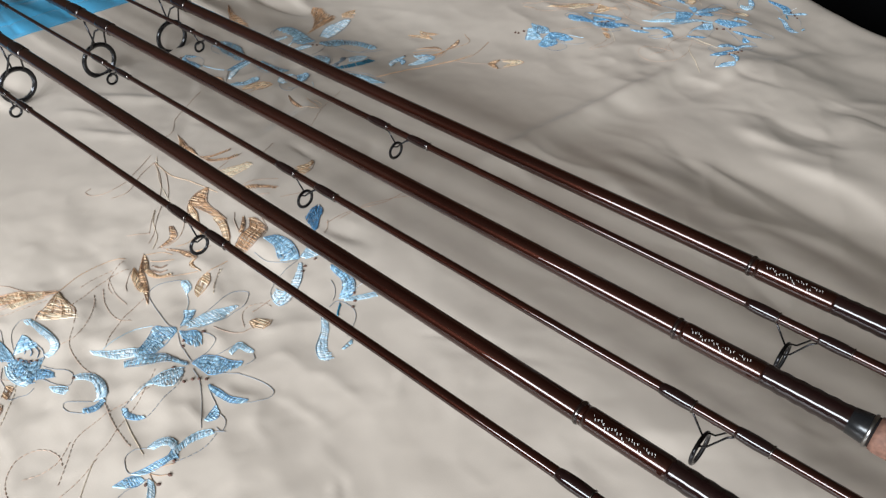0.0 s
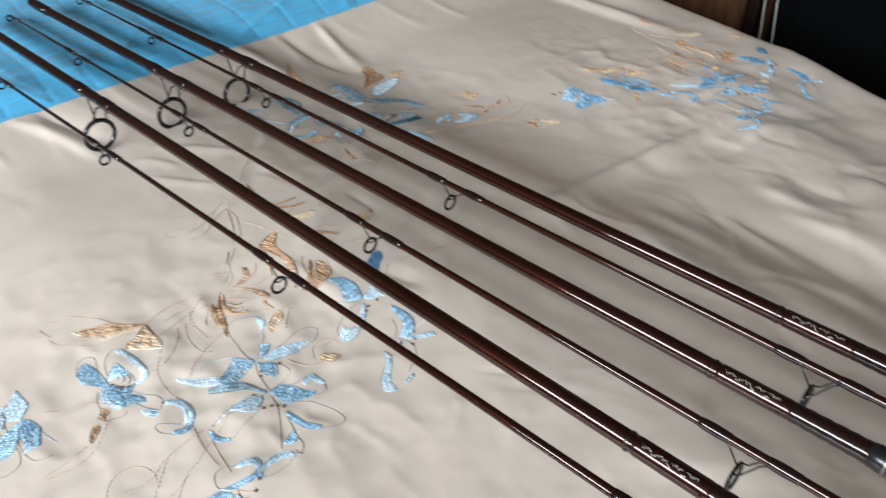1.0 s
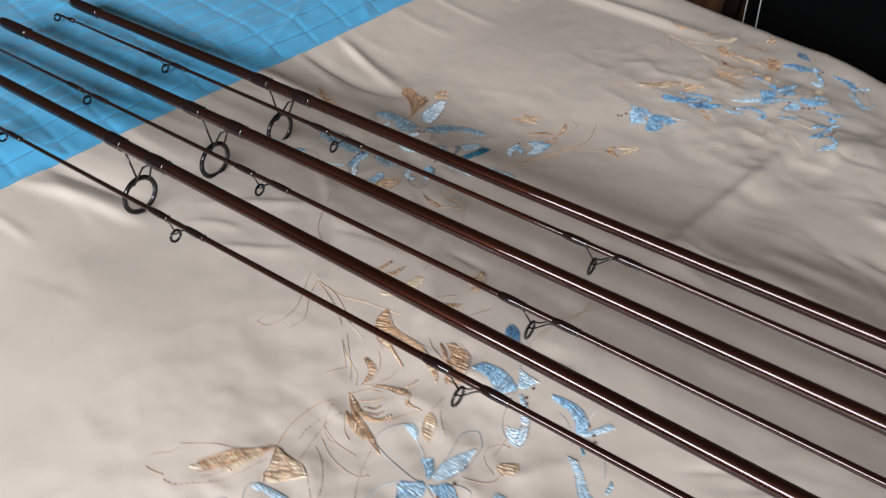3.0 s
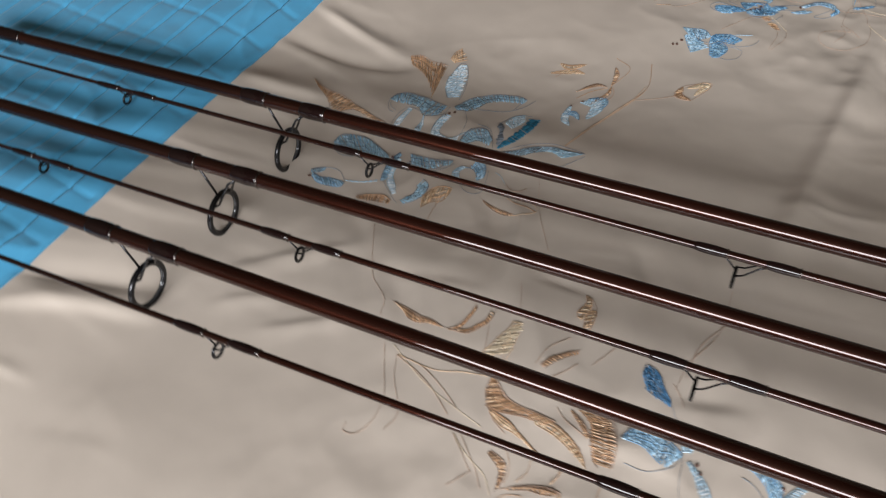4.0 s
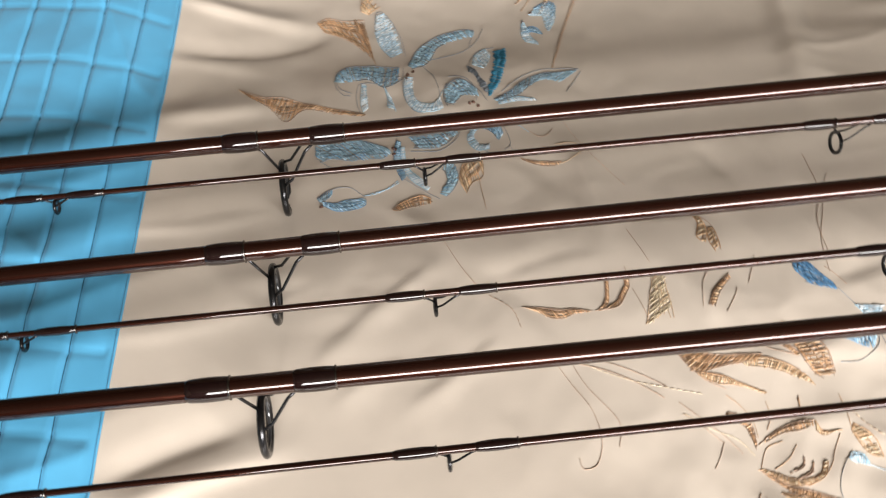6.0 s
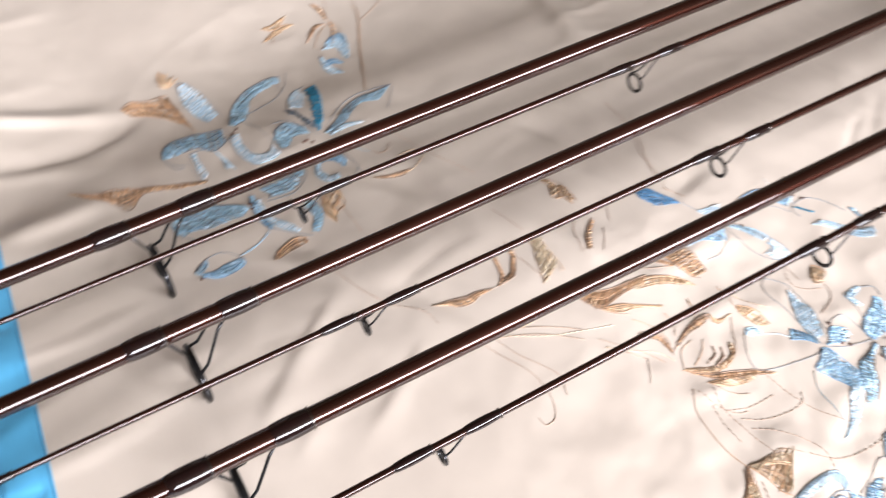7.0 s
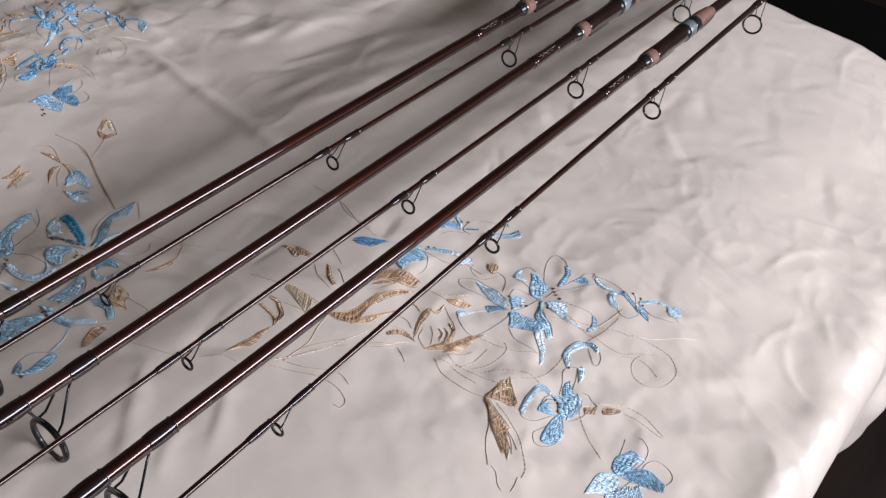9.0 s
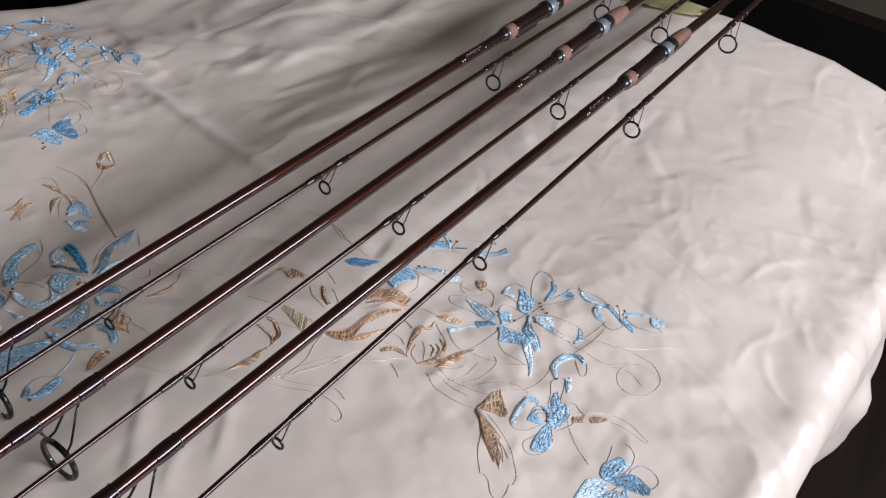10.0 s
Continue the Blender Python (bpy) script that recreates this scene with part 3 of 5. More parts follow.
BUTTS = [((-0.347, 0.1475, 0.0695), (0.378, 0.0625, 0.0765)), ((-0.367, 0.0560, 0.0725), (0.358, -0.0320, 0.0780)), ((-0.386, -0.0370, 0.0775), (0.345, -0.1385, 0.0815))]
TIPS = [((-0.250, 0.1080, 0.0640), (0.424, 0.0220, 0.0725)), ((-0.269, 0.0030, 0.0660), (0.404, -0.0875, 0.0730)), ((-0.287, -0.0980, 0.0715), (0.359, -0.1930, 0.0920))]
for k, (p, q) in enumerate(BUTTS):
    if k == 0:
        BUTT.matrix_world = along(p, q)
    else:
        copy_thing(BUTT, along(p, q))
for k, (p, q) in enumerate(TIPS):
    if k == 0:
        TIP.matrix_world = along(p, q)
    else:
        copy_thing(TIP, along(p, q))

# ---- embroidery ----
# places along and across the bed, in metres: fill() lies between two edges, leaf() tapers along a line, line() is a row of stitches
REPEAT_MOTIF, MIDDLE_MOTIF, NOW = [], [], []


def group(motif_list, kind, *knots):
    """Begins a flower, with its stamens' knots, or a group of leaves."""
    NOW[:] = [(kind, [], [], list(knots))]
    motif_list.append(NOW[0])


def fill(thread, near_edge, far_edge):
    NOW[0][1].append((thread, near_edge, far_edge))


def leaf(thread, width, *pts):
    """A shape that tapers to both ends of a line, its width in millimetres."""
    p = spline(pts, 4)
    d = np.gradient(p, axis=0)
    d /= np.hypot(d[:, 0], d[:, 1])[:, None]
    half = width / 2000 * np.sin(np.linspace(0.15, 3.0, len(p)))[:, None] * np.stack([-d[:, 1], d[:, 0]], -1)
    fill(thread, (p + half).tolist(), (p - half).tolist())


def line(thread, dashed, *pts):
    NOW[0][2].append((thread, dashed, pts))


group(REPEAT_MOTIF, 'flower', (-0.072, -0.382), (-0.070, -0.377), (-0.069, -0.371))
fill('mid', [(-0.039, -0.355), (-0.035, -0.350), (-0.022, -0.347), (-0.012, -0.351), (-0.004, -0.354)], [(-0.039, -0.357), (-0.031, -0.361), (-0.020, -0.363), (-0.008, -0.364), (-0.005, -0.367)])
line('slate', False, (0.014, -0.351), (0.013, -0.357), (0.008, -0.364), (-0.003, -0.367), (-0.014, -0.367), (-0.024, -0.364), (-0.039, -0.358))
line('mid', False, (0.003, -0.342), (-0.007, -0.345), (-0.016, -0.347))
fill('mid', [(-0.037, -0.358), (-0.025, -0.364), (-0.015, -0.371), (-0.012, -0.379), (-0.014, -0.389), (-0.015, -0.394)], [(-0.038, -0.361), (-0.035, -0.371), (-0.030, -0.381), (-0.026, -0.391), (-0.022, -0.396)])
line('slate', False, (-0.014, -0.370), (-0.007, -0.370), (0.003, -0.374), (0.006, -0.382), (0.004, -0.391), (-0.003, -0.396), (-0.013, -0.395))
fill('light', [(-0.040, -0.356), (-0.045, -0.350), (-0.052, -0.345), (-0.064, -0.345), (-0.076, -0.346)], [(-0.042, -0.359), (-0.046, -0.363), (-0.053, -0.364), (-0.058, -0.362), (-0.068, -0.355)])
line('dull', False, (-0.040, -0.355), (-0.050, -0.347), (-0.060, -0.344), (-0.074, -0.346))
fill('light', [(-0.068, -0.361), (-0.060, -0.373), (-0.053, -0.383), (-0.047, -0.391)], [(-0.064, -0.358), (-0.050, -0.365), (-0.040, -0.372), (-0.033, -0.377)])
line('slate', False, (-0.068, -0.357), (-0.058, -0.364), (-0.037, -0.369), (-0.024, -0.368))
group(REPEAT_MOTIF, 'leaf')
fill('gold', [(-0.074, -0.235), (-0.077, -0.247), (-0.085, -0.261), (-0.096, -0.275)], [(-0.086, -0.245), (-0.091, -0.256), (-0.092, -0.263), (-0.104, -0.279)])
fill('cream', [(-0.071, -0.233), (-0.068, -0.236), (-0.071, -0.248), (-0.075, -0.261)], [(-0.077, -0.239), (-0.077, -0.245), (-0.079, -0.254), (-0.083, -0.266)])
line('umber', False, (-0.075, -0.245), (-0.078, -0.258), (-0.082, -0.269), (-0.089, -0.279))
line('umber', False, (-0.068, -0.224), (-0.076, -0.237), (-0.086, -0.245), (-0.100, -0.252), (-0.110, -0.259), (-0.123, -0.271))
line('umber', False, (-0.121, -0.273), (-0.123, -0.280), (-0.131, -0.288), (-0.134, -0.294))
line('umber', True, (-0.062, -0.235), (-0.065, -0.246), (-0.070, -0.259), (-0.076, -0.272), (-0.089, -0.286), (-0.100, -0.296), (-0.110, -0.299))
line('brown', False, (-0.112, -0.296), (-0.121, -0.299), (-0.128, -0.300))
group(REPEAT_MOTIF, 'leaf')
fill('brown', [(0.003, -0.295), (0.006, -0.298), (0.011, -0.304)], [(-0.003, -0.299), (0.002, -0.303), (0.007, -0.308)])
fill('brown', [(0.014, -0.309), (0.020, -0.312), (0.027, -0.322)], [(0.010, -0.312), (0.015, -0.317), (0.024, -0.323)])
line('cream', True, (0.001, -0.292), (0.013, -0.300), (0.026, -0.312), (0.035, -0.322))
line('umber', True, (0.035, -0.324), (0.038, -0.332), (0.039, -0.344), (0.036, -0.356), (0.033, -0.367))
line('umber', True, (0.026, -0.326), (0.029, -0.337), (0.030, -0.350), (0.030, -0.362), (0.031, -0.367))
line('umber', True, (-0.002, -0.291), (-0.013, -0.301), (-0.022, -0.314), (-0.028, -0.325), (-0.035, -0.337))
group(REPEAT_MOTIF, 'leaf')
fill('brown', [(-0.025, -0.046), (-0.009, -0.047), (-0.001, -0.057), (0.005, -0.069), (0.007, -0.082)], [(-0.029, -0.050), (-0.018, -0.058), (-0.013, -0.071), (-0.007, -0.081), (-0.001, -0.086)])
fill('brown', [(-0.034, -0.053), (-0.022, -0.060), (-0.014, -0.069)], [(-0.035, -0.054), (-0.024, -0.063), (-0.016, -0.072)])
line('umber', False, (-0.045, -0.056), (-0.035, -0.063), (-0.016, -0.070))
line('umber', False, (-0.021, -0.042), (-0.004, -0.048), (0.004, -0.065), (0.006, -0.084))
fill('brown', [(-0.098, -0.052), (-0.090, -0.058), (-0.081, -0.065), (-0.068, -0.067), (-0.057, -0.067), (-0.041, -0.068)], [(-0.098, -0.058), (-0.095, -0.070), (-0.088, -0.079), (-0.075, -0.076), (-0.059, -0.073), (-0.043, -0.074)])
fill('gold', [(-0.056, -0.072), (-0.043, -0.070), (-0.029, -0.074), (-0.015, -0.082), (-0.009, -0.090)], [(-0.053, -0.075), (-0.040, -0.077), (-0.028, -0.081), (-0.017, -0.086), (-0.009, -0.090)])
fill('gold', [(-0.088, -0.079), (-0.072, -0.081), (-0.061, -0.086), (-0.043, -0.094)], [(-0.086, -0.082), (-0.075, -0.087), (-0.063, -0.088), (-0.044, -0.095)])
line('umber', False, (-0.099, -0.053), (-0.097, -0.068), (-0.084, -0.084), (-0.070, -0.091))
line('umber', False, (-0.085, -0.061), (-0.072, -0.069), (-0.053, -0.068), (-0.035, -0.071), (-0.017, -0.079))
group(REPEAT_MOTIF, 'leaf')
fill('brown', [(-0.023, -0.097), (-0.023, -0.102), (-0.024, -0.107)], [(-0.024, -0.099), (-0.024, -0.105), (-0.026, -0.111)])
fill('brown', [(-0.051, -0.125), (-0.040, -0.119), (-0.027, -0.115), (-0.017, -0.115)], [(-0.051, -0.127), (-0.039, -0.122), (-0.029, -0.121), (-0.019, -0.119)])
fill('gold', [(-0.017, -0.115), (-0.013, -0.122), (-0.000, -0.122)], [(-0.018, -0.121), (-0.013, -0.125), (-0.004, -0.122)])
line('brown', False, (-0.002, -0.124), (-0.009, -0.136), (-0.013, -0.144), (-0.020, -0.152), (-0.031, -0.157))
fill('gold', [(-0.015, -0.142), (-0.019, -0.151), (-0.027, -0.155), (-0.039, -0.156), (-0.051, -0.150), (-0.060, -0.145)], [(-0.018, -0.142), (-0.021, -0.149), (-0.028, -0.152), (-0.038, -0.152), (-0.047, -0.148), (-0.056, -0.145)])
fill('umber', [(-0.030, -0.138), (-0.032, -0.144), (-0.040, -0.147)], [(-0.029, -0.139), (-0.031, -0.145), (-0.040, -0.149)])
fill('umber', [(-0.024, -0.141), (-0.028, -0.148), (-0.037, -0.152)], [(-0.024, -0.143), (-0.026, -0.149), (-0.035, -0.153)])
line('brown', False, (-0.032, -0.130), (-0.039, -0.139), (-0.049, -0.145))
line('brown', False, (-0.040, -0.127), (-0.051, -0.131), (-0.058, -0.144))
line('umber', False, (-0.056, -0.129), (-0.046, -0.122), (-0.036, -0.118), (-0.024, -0.115), (-0.018, -0.116))
group(REPEAT_MOTIF, 'leaf')
fill('brown', [(-0.058, -0.147), (-0.043, -0.156), (-0.027, -0.161), (-0.012, -0.167), (0.001, -0.175)], [(-0.052, -0.152), (-0.041, -0.161), (-0.030, -0.166), (-0.018, -0.169), (-0.001, -0.175)])
line('umber', False, (-0.060, -0.145), (-0.044, -0.156), (-0.023, -0.162), (0.001, -0.175))
fill('brown', [(-0.073, -0.107), (-0.061, -0.110), (-0.057, -0.118), (-0.057, -0.129)], [(-0.074, -0.110), (-0.063, -0.116), (-0.060, -0.123), (-0.058, -0.132)])
line('brown', False, (-0.071, -0.095), (-0.062, -0.103), (-0.056, -0.113), (-0.055, -0.124))
line('brown', False, (-0.045, -0.100), (-0.044, -0.110), (-0.048, -0.119))
line('cream', False, (-0.102, -0.108), (-0.088, -0.118), (-0.070, -0.125), (-0.060, -0.136))
line('umber', False, (-0.079, -0.127), (-0.084, -0.137), (-0.089, -0.145))
fill('gold', [(0.008, -0.118), (0.016, -0.123), (0.021, -0.131), (0.023, -0.140)], [(0.006, -0.122), (0.009, -0.130), (0.014, -0.137), (0.020, -0.140)])
line('cream', True, (0.010, -0.106), (0.018, -0.118), (0.031, -0.129))
line('brown', False, (0.005, -0.097), (0.006, -0.108), (0.006, -0.120))
group(REPEAT_MOTIF, 'leaf')
line('cream', False, (0.089, -0.247), (0.113, -0.252), (0.139, -0.256))
line('umber', True, (0.072, -0.208), (0.089, -0.231), (0.102, -0.256), (0.110, -0.269), (0.114, -0.281))
line('cream', False, (0.116, -0.283), (0.132, -0.300), (0.147, -0.313), (0.166, -0.332))
line('umber', True, (0.102, -0.301), (0.092, -0.299), (0.081, -0.302), (0.073, -0.310), (0.072, -0.323), (0.082, -0.335), (0.097, -0.340), (0.112, -0.338), (0.124, -0.325), (0.125, -0.311), (0.122, -0.295), (0.116, -0.280))
line('umber', False, (0.070, -0.085), (0.070, -0.102), (0.071, -0.117))
fill('gold', [(0.089, -0.110), (0.093, -0.115), (0.094, -0.122)], [(0.081, -0.118), (0.080, -0.125), (0.088, -0.127)])
line('umber', False, (0.086, -0.128), (0.085, -0.137), (0.078, -0.144), (0.064, -0.150))
group(REPEAT_MOTIF, 'flower', (0.061, -0.178), (0.064, -0.180), (0.062, -0.160))
line('slate', False, (0.044, -0.173), (0.036, -0.176), (0.020, -0.174), (0.004, -0.172), (-0.009, -0.169), (-0.012, -0.162), (-0.010, -0.153), (-0.004, -0.143), (0.001, -0.138))
fill('light', [(-0.001, -0.141), (0.002, -0.137), (0.010, -0.138), (0.013, -0.144)], [(0.003, -0.143), (0.007, -0.143), (0.010, -0.144), (0.013, -0.145)])
line('light', False, (0.012, -0.144), (0.023, -0.149), (0.030, -0.155))
fill('mid', [(0.029, -0.157), (0.038, -0.162), (0.044, -0.169)], [(0.035, -0.150), (0.040, -0.155), (0.048, -0.168)])
fill('light', [(0.045, -0.165), (0.045, -0.151), (0.048, -0.139), (0.053, -0.127), (0.056, -0.121)], [(0.051, -0.167), (0.057, -0.155), (0.060, -0.143), (0.058, -0.130), (0.057, -0.122)])
line('slate', False, (0.046, -0.171), (0.045, -0.157), (0.043, -0.138), (0.039, -0.120), (0.041, -0.110), (0.047, -0.105), (0.053, -0.109), (0.059, -0.117), (0.060, -0.126), (0.061, -0.141), (0.057, -0.161))
fill('mid', [(0.044, -0.173), (0.037, -0.180), (0.030, -0.185), (0.035, -0.193), (0.042, -0.205), (0.043, -0.212)], [(0.048, -0.175), (0.051, -0.183), (0.053, -0.189), (0.055, -0.198), (0.057, -0.207), (0.049, -0.214)])
fill('white', [(0.013, -0.235), (0.026, -0.225), (0.037, -0.212), (0.044, -0.206)], [(0.018, -0.235), (0.033, -0.227), (0.044, -0.217), (0.049, -0.211)])
line('dull', False, (0.021, -0.227), (0.020, -0.214), (0.020, -0.198), (0.027, -0.185))
fill('mid', [(0.049, -0.173), (0.054, -0.170), (0.059, -0.164), (0.065, -0.162)], [(0.053, -0.174), (0.063, -0.176), (0.071, -0.173), (0.073, -0.167)])
line('slate', False, (0.064, -0.160), (0.069, -0.157), (0.078, -0.157), (0.082, -0.164), (0.084, -0.172), (0.084, -0.180), (0.084, -0.185))
line('slate', False, (0.050, -0.175), (0.062, -0.180), (0.074, -0.182), (0.084, -0.183))
group(REPEAT_MOTIF, 'flower', (0.080, -0.199), (0.102, -0.200), (0.104, -0.194), (0.104, -0.189), (0.111, -0.186))
fill('dull', [(0.045, -0.221), (0.050, -0.214), (0.055, -0.204), (0.061, -0.195), (0.073, -0.191), (0.083, -0.186)], [(0.051, -0.224), (0.058, -0.216), (0.064, -0.209), (0.069, -0.199), (0.077, -0.193), (0.086, -0.188)])
line('slate', False, (0.045, -0.221), (0.050, -0.214), (0.055, -0.204), (0.061, -0.195), (0.073, -0.191), (0.085, -0.186))
line('slate', False, (0.051, -0.224), (0.061, -0.215), (0.066, -0.205), (0.077, -0.193), (0.086, -0.187))
fill('mid', [(0.086, -0.184), (0.085, -0.174), (0.094, -0.166), (0.106, -0.160), (0.113, -0.154)], [(0.090, -0.183), (0.100, -0.182), (0.107, -0.180), (0.112, -0.170), (0.117, -0.157)])
fill('light', [(0.096, -0.156), (0.093, -0.145), (0.100, -0.142), (0.109, -0.141)], [(0.100, -0.156), (0.098, -0.148), (0.104, -0.146), (0.111, -0.143)])
line('slate', False, (0.090, -0.172), (0.093, -0.160), (0.093, -0.148))
line('slate', False, (0.111, -0.143), (0.118, -0.147), (0.118, -0.156))
fill('light', [(0.086, -0.191), (0.081, -0.201), (0.080, -0.216), (0.083, -0.228), (0.085, -0.237)], [(0.090, -0.193), (0.097, -0.205), (0.093, -0.213), (0.083, -0.220), (0.084, -0.232)])
line('slate', True, (0.089, -0.192), (0.099, -0.203), (0.103, -0.216), (0.108, -0.230), (0.109, -0.238), (0.105, -0.244), (0.095, -0.247), (0.087, -0.246), (0.086, -0.242), (0.082, -0.233), (0.079, -0.218), (0.081, -0.201), (0.087, -0.190))
fill('mid', [(0.087, -0.246), (0.095, -0.248), (0.103, -0.245), (0.109, -0.238)], [(0.089, -0.243), (0.094, -0.244), (0.100, -0.242), (0.105, -0.238)])
line('slate', False, (0.092, -0.187), (0.107, -0.190), (0.123, -0.198), (0.139, -0.208), (0.149, -0.214))
fill('mid', [(0.116, -0.187), (0.126, -0.184), (0.139, -0.182), (0.150, -0.174)], [(0.121, -0.189), (0.132, -0.188), (0.144, -0.185), (0.151, -0.177)])
line('slate', False, (0.116, -0.188), (0.126, -0.191), (0.137, -0.194), (0.145, -0.200))
line('slate', False, (0.103, -0.180), (0.117, -0.168), (0.133, -0.159), (0.145, -0.155), (0.156, -0.155), (0.159, -0.161), (0.156, -0.170), (0.151, -0.177))
group(REPEAT_MOTIF, 'flower', (0.163, -0.244), (0.167, -0.252), (0.168, -0.262), (0.164, -0.268))
fill('mid', [(0.137, -0.194), (0.140, -0.201), (0.144, -0.208)], [(0.144, -0.196), (0.149, -0.200), (0.147, -0.208)])
line('slate', False, (0.146, -0.197), (0.154, -0.197), (0.159, -0.200), (0.162, -0.205), (0.156, -0.206))
fill('light', [(0.156, -0.209), (0.151, -0.216), (0.150, -0.225), (0.152, -0.234), (0.154, -0.240)], [(0.160, -0.209), (0.157, -0.217), (0.155, -0.225), (0.156, -0.233), (0.158, -0.240)])
line('slate', False, (0.164, -0.203), (0.158, -0.210), (0.151, -0.219), (0.151, -0.230))
line('slate', True, (0.161, -0.208), (0.165, -0.220), (0.165, -0.232), (0.162, -0.245))
fill('light', [(0.136, -0.251), (0.135, -0.243), (0.140, -0.236), (0.148, -0.234), (0.156, -0.238)], [(0.141, -0.249), (0.142, -0.244), (0.146, -0.240), (0.150, -0.239), (0.155, -0.241)])
fill('mid', [(0.151, -0.238), (0.155, -0.245), (0.153, -0.254), (0.151, -0.262), (0.148, -0.270)], [(0.161, -0.240), (0.159, -0.245), (0.159, -0.252), (0.156, -0.261), (0.152, -0.268)])
line('slate', False, (0.136, -0.251), (0.131, -0.258), (0.132, -0.266), (0.139, -0.270), (0.146, -0.271), (0.152, -0.266))
line('slate', False, (0.136, -0.251), (0.135, -0.243), (0.140, -0.236), (0.149, -0.233))
fill('mid', [(0.154, -0.267), (0.149, -0.273), (0.147, -0.284)], [(0.159, -0.265), (0.159, -0.272), (0.154, -0.279)])
line('brown', False, (0.156, -0.259), (0.160, -0.251), (0.163, -0.245))
line('brown', False, (0.157, -0.261), (0.164, -0.257), (0.167, -0.253))
line('brown', False, (0.157, -0.261), (0.163, -0.262), (0.168, -0.262))
fill('light', [(0.164, -0.262), (0.174, -0.267), (0.181, -0.276), (0.185, -0.285)], [(0.160, -0.264), (0.170, -0.270), (0.177, -0.277), (0.183, -0.286)])
line('slate', False, (0.160, -0.263), (0.159, -0.271), (0.157, -0.281), (0.160, -0.291), (0.164, -0.300), (0.167, -0.304))
fill('light', [(0.183, -0.287), (0.187, -0.293), (0.189, -0.299), (0.184, -0.305)], [(0.174, -0.293), (0.172, -0.297), (0.173, -0.302), (0.172, -0.308)])
group(REPEAT_MOTIF, 'flower')
fill('light', [(0.029, -0.257), (0.034, -0.250), (0.041, -0.244), (0.054, -0.243), (0.064, -0.246), (0.068, -0.250)], [(0.034, -0.258), (0.040, -0.252), (0.047, -0.249), (0.056, -0.251), (0.064, -0.254), (0.066, -0.257)])
line('slate', False, (0.029, -0.257), (0.034, -0.250), (0.041, -0.244), (0.054, -0.243), (0.066, -0.246), (0.071, -0.254))
fill('mid', [(0.067, -0.251), (0.070, -0.258), (0.069, -0.264), (0.067, -0.267)], [(0.071, -0.251), (0.075, -0.258), (0.074, -0.264), (0.070, -0.270)])
line('slate', False, (0.072, -0.268), (0.063, -0.275), (0.055, -0.277), (0.051, -0.274), (0.057, -0.267), (0.065, -0.259))
fill('light', [(0.024, -0.275), (0.029, -0.271), (0.037, -0.265)], [(0.031, -0.275), (0.040, -0.271), (0.045, -0.265)])
line('slate', False, (0.012, -0.275), (0.026, -0.270), (0.036, -0.264), (0.029, -0.257), (0.021, -0.257), (0.010, -0.264), (-0.002, -0.269))
fill('mid', [(-0.003, -0.276), (0.004, -0.269), (0.014, -0.266)], [(0.008, -0.279), (0.014, -0.271), (0.018, -0.267)])
group(REPEAT_MOTIF, 'flower', (-0.023, -0.281), (-0.017, -0.277), (-0.012, -0.271), (-0.013, -0.276))
fill('mid', [(-0.031, -0.282), (-0.046, -0.283), (-0.060, -0.287), (-0.059, -0.294), (-0.051, -0.299)], [(-0.023, -0.283), (-0.028, -0.289), (-0.036, -0.295), (-0.042, -0.299), (-0.048, -0.299)])
line('slate', False, (-0.051, -0.299), (-0.058, -0.297), (-0.066, -0.292), (-0.068, -0.284), (-0.061, -0.278), (-0.052, -0.280), (-0.045, -0.282))
fill('mid', [(-0.027, -0.281), (-0.034, -0.274), (-0.039, -0.267)], [(-0.008, -0.265), (-0.018, -0.262), (-0.033, -0.265)])
fill('light', [(-0.053, -0.260), (-0.051, -0.255), (-0.039, -0.252), (-0.024, -0.249), (-0.011, -0.250), (-0.006, -0.256), (-0.007, -0.262)], [(-0.048, -0.260), (-0.045, -0.257), (-0.033, -0.256), (-0.022, -0.254), (-0.015, -0.255), (-0.011, -0.259), (-0.012, -0.263)])
line('slate', False, (-0.032, -0.279), (-0.044, -0.275), (-0.052, -0.270), (-0.056, -0.262), (-0.052, -0.256), (-0.040, -0.251), (-0.024, -0.249), (-0.009, -0.250), (-0.005, -0.257))
fill('mid', [(-0.025, -0.288), (-0.020, -0.280), (-0.011, -0.274), (-0.009, -0.265)], [(-0.012, -0.291), (0.000, -0.287), (0.010, -0.282), (0.011, -0.272)])
fill('light', [(-0.023, -0.291), (-0.011, -0.294), (0.001, -0.292), (0.009, -0.288)], [(-0.017, -0.287), (-0.006, -0.289), (0.001, -0.287), (0.008, -0.284)])
line('slate', False, (-0.023, -0.293), (-0.011, -0.299), (0.002, -0.300), (0.013, -0.303), (0.015, -0.296), (0.018, -0.290), (0.016, -0.284))
group(REPEAT_MOTIF, 'leaf')
fill('gold', [(-0.064, -0.224), (-0.056, -0.238), (-0.053, -0.246), (-0.048, -0.251)], [(-0.060, -0.224), (-0.046, -0.224), (-0.036, -0.223), (-0.028, -0.227)])
line('umber', False, (-0.064, -0.223), (-0.053, -0.234), (-0.048, -0.242))
line('umber', False, (-0.064, -0.223), (-0.045, -0.225), (-0.033, -0.224), (-0.022, -0.231))
line('umber', False, (-0.059, -0.228), (-0.044, -0.231), (-0.031, -0.228))
line('umber', False, (-0.064, -0.223), (-0.057, -0.236), (-0.054, -0.246), (-0.049, -0.251))
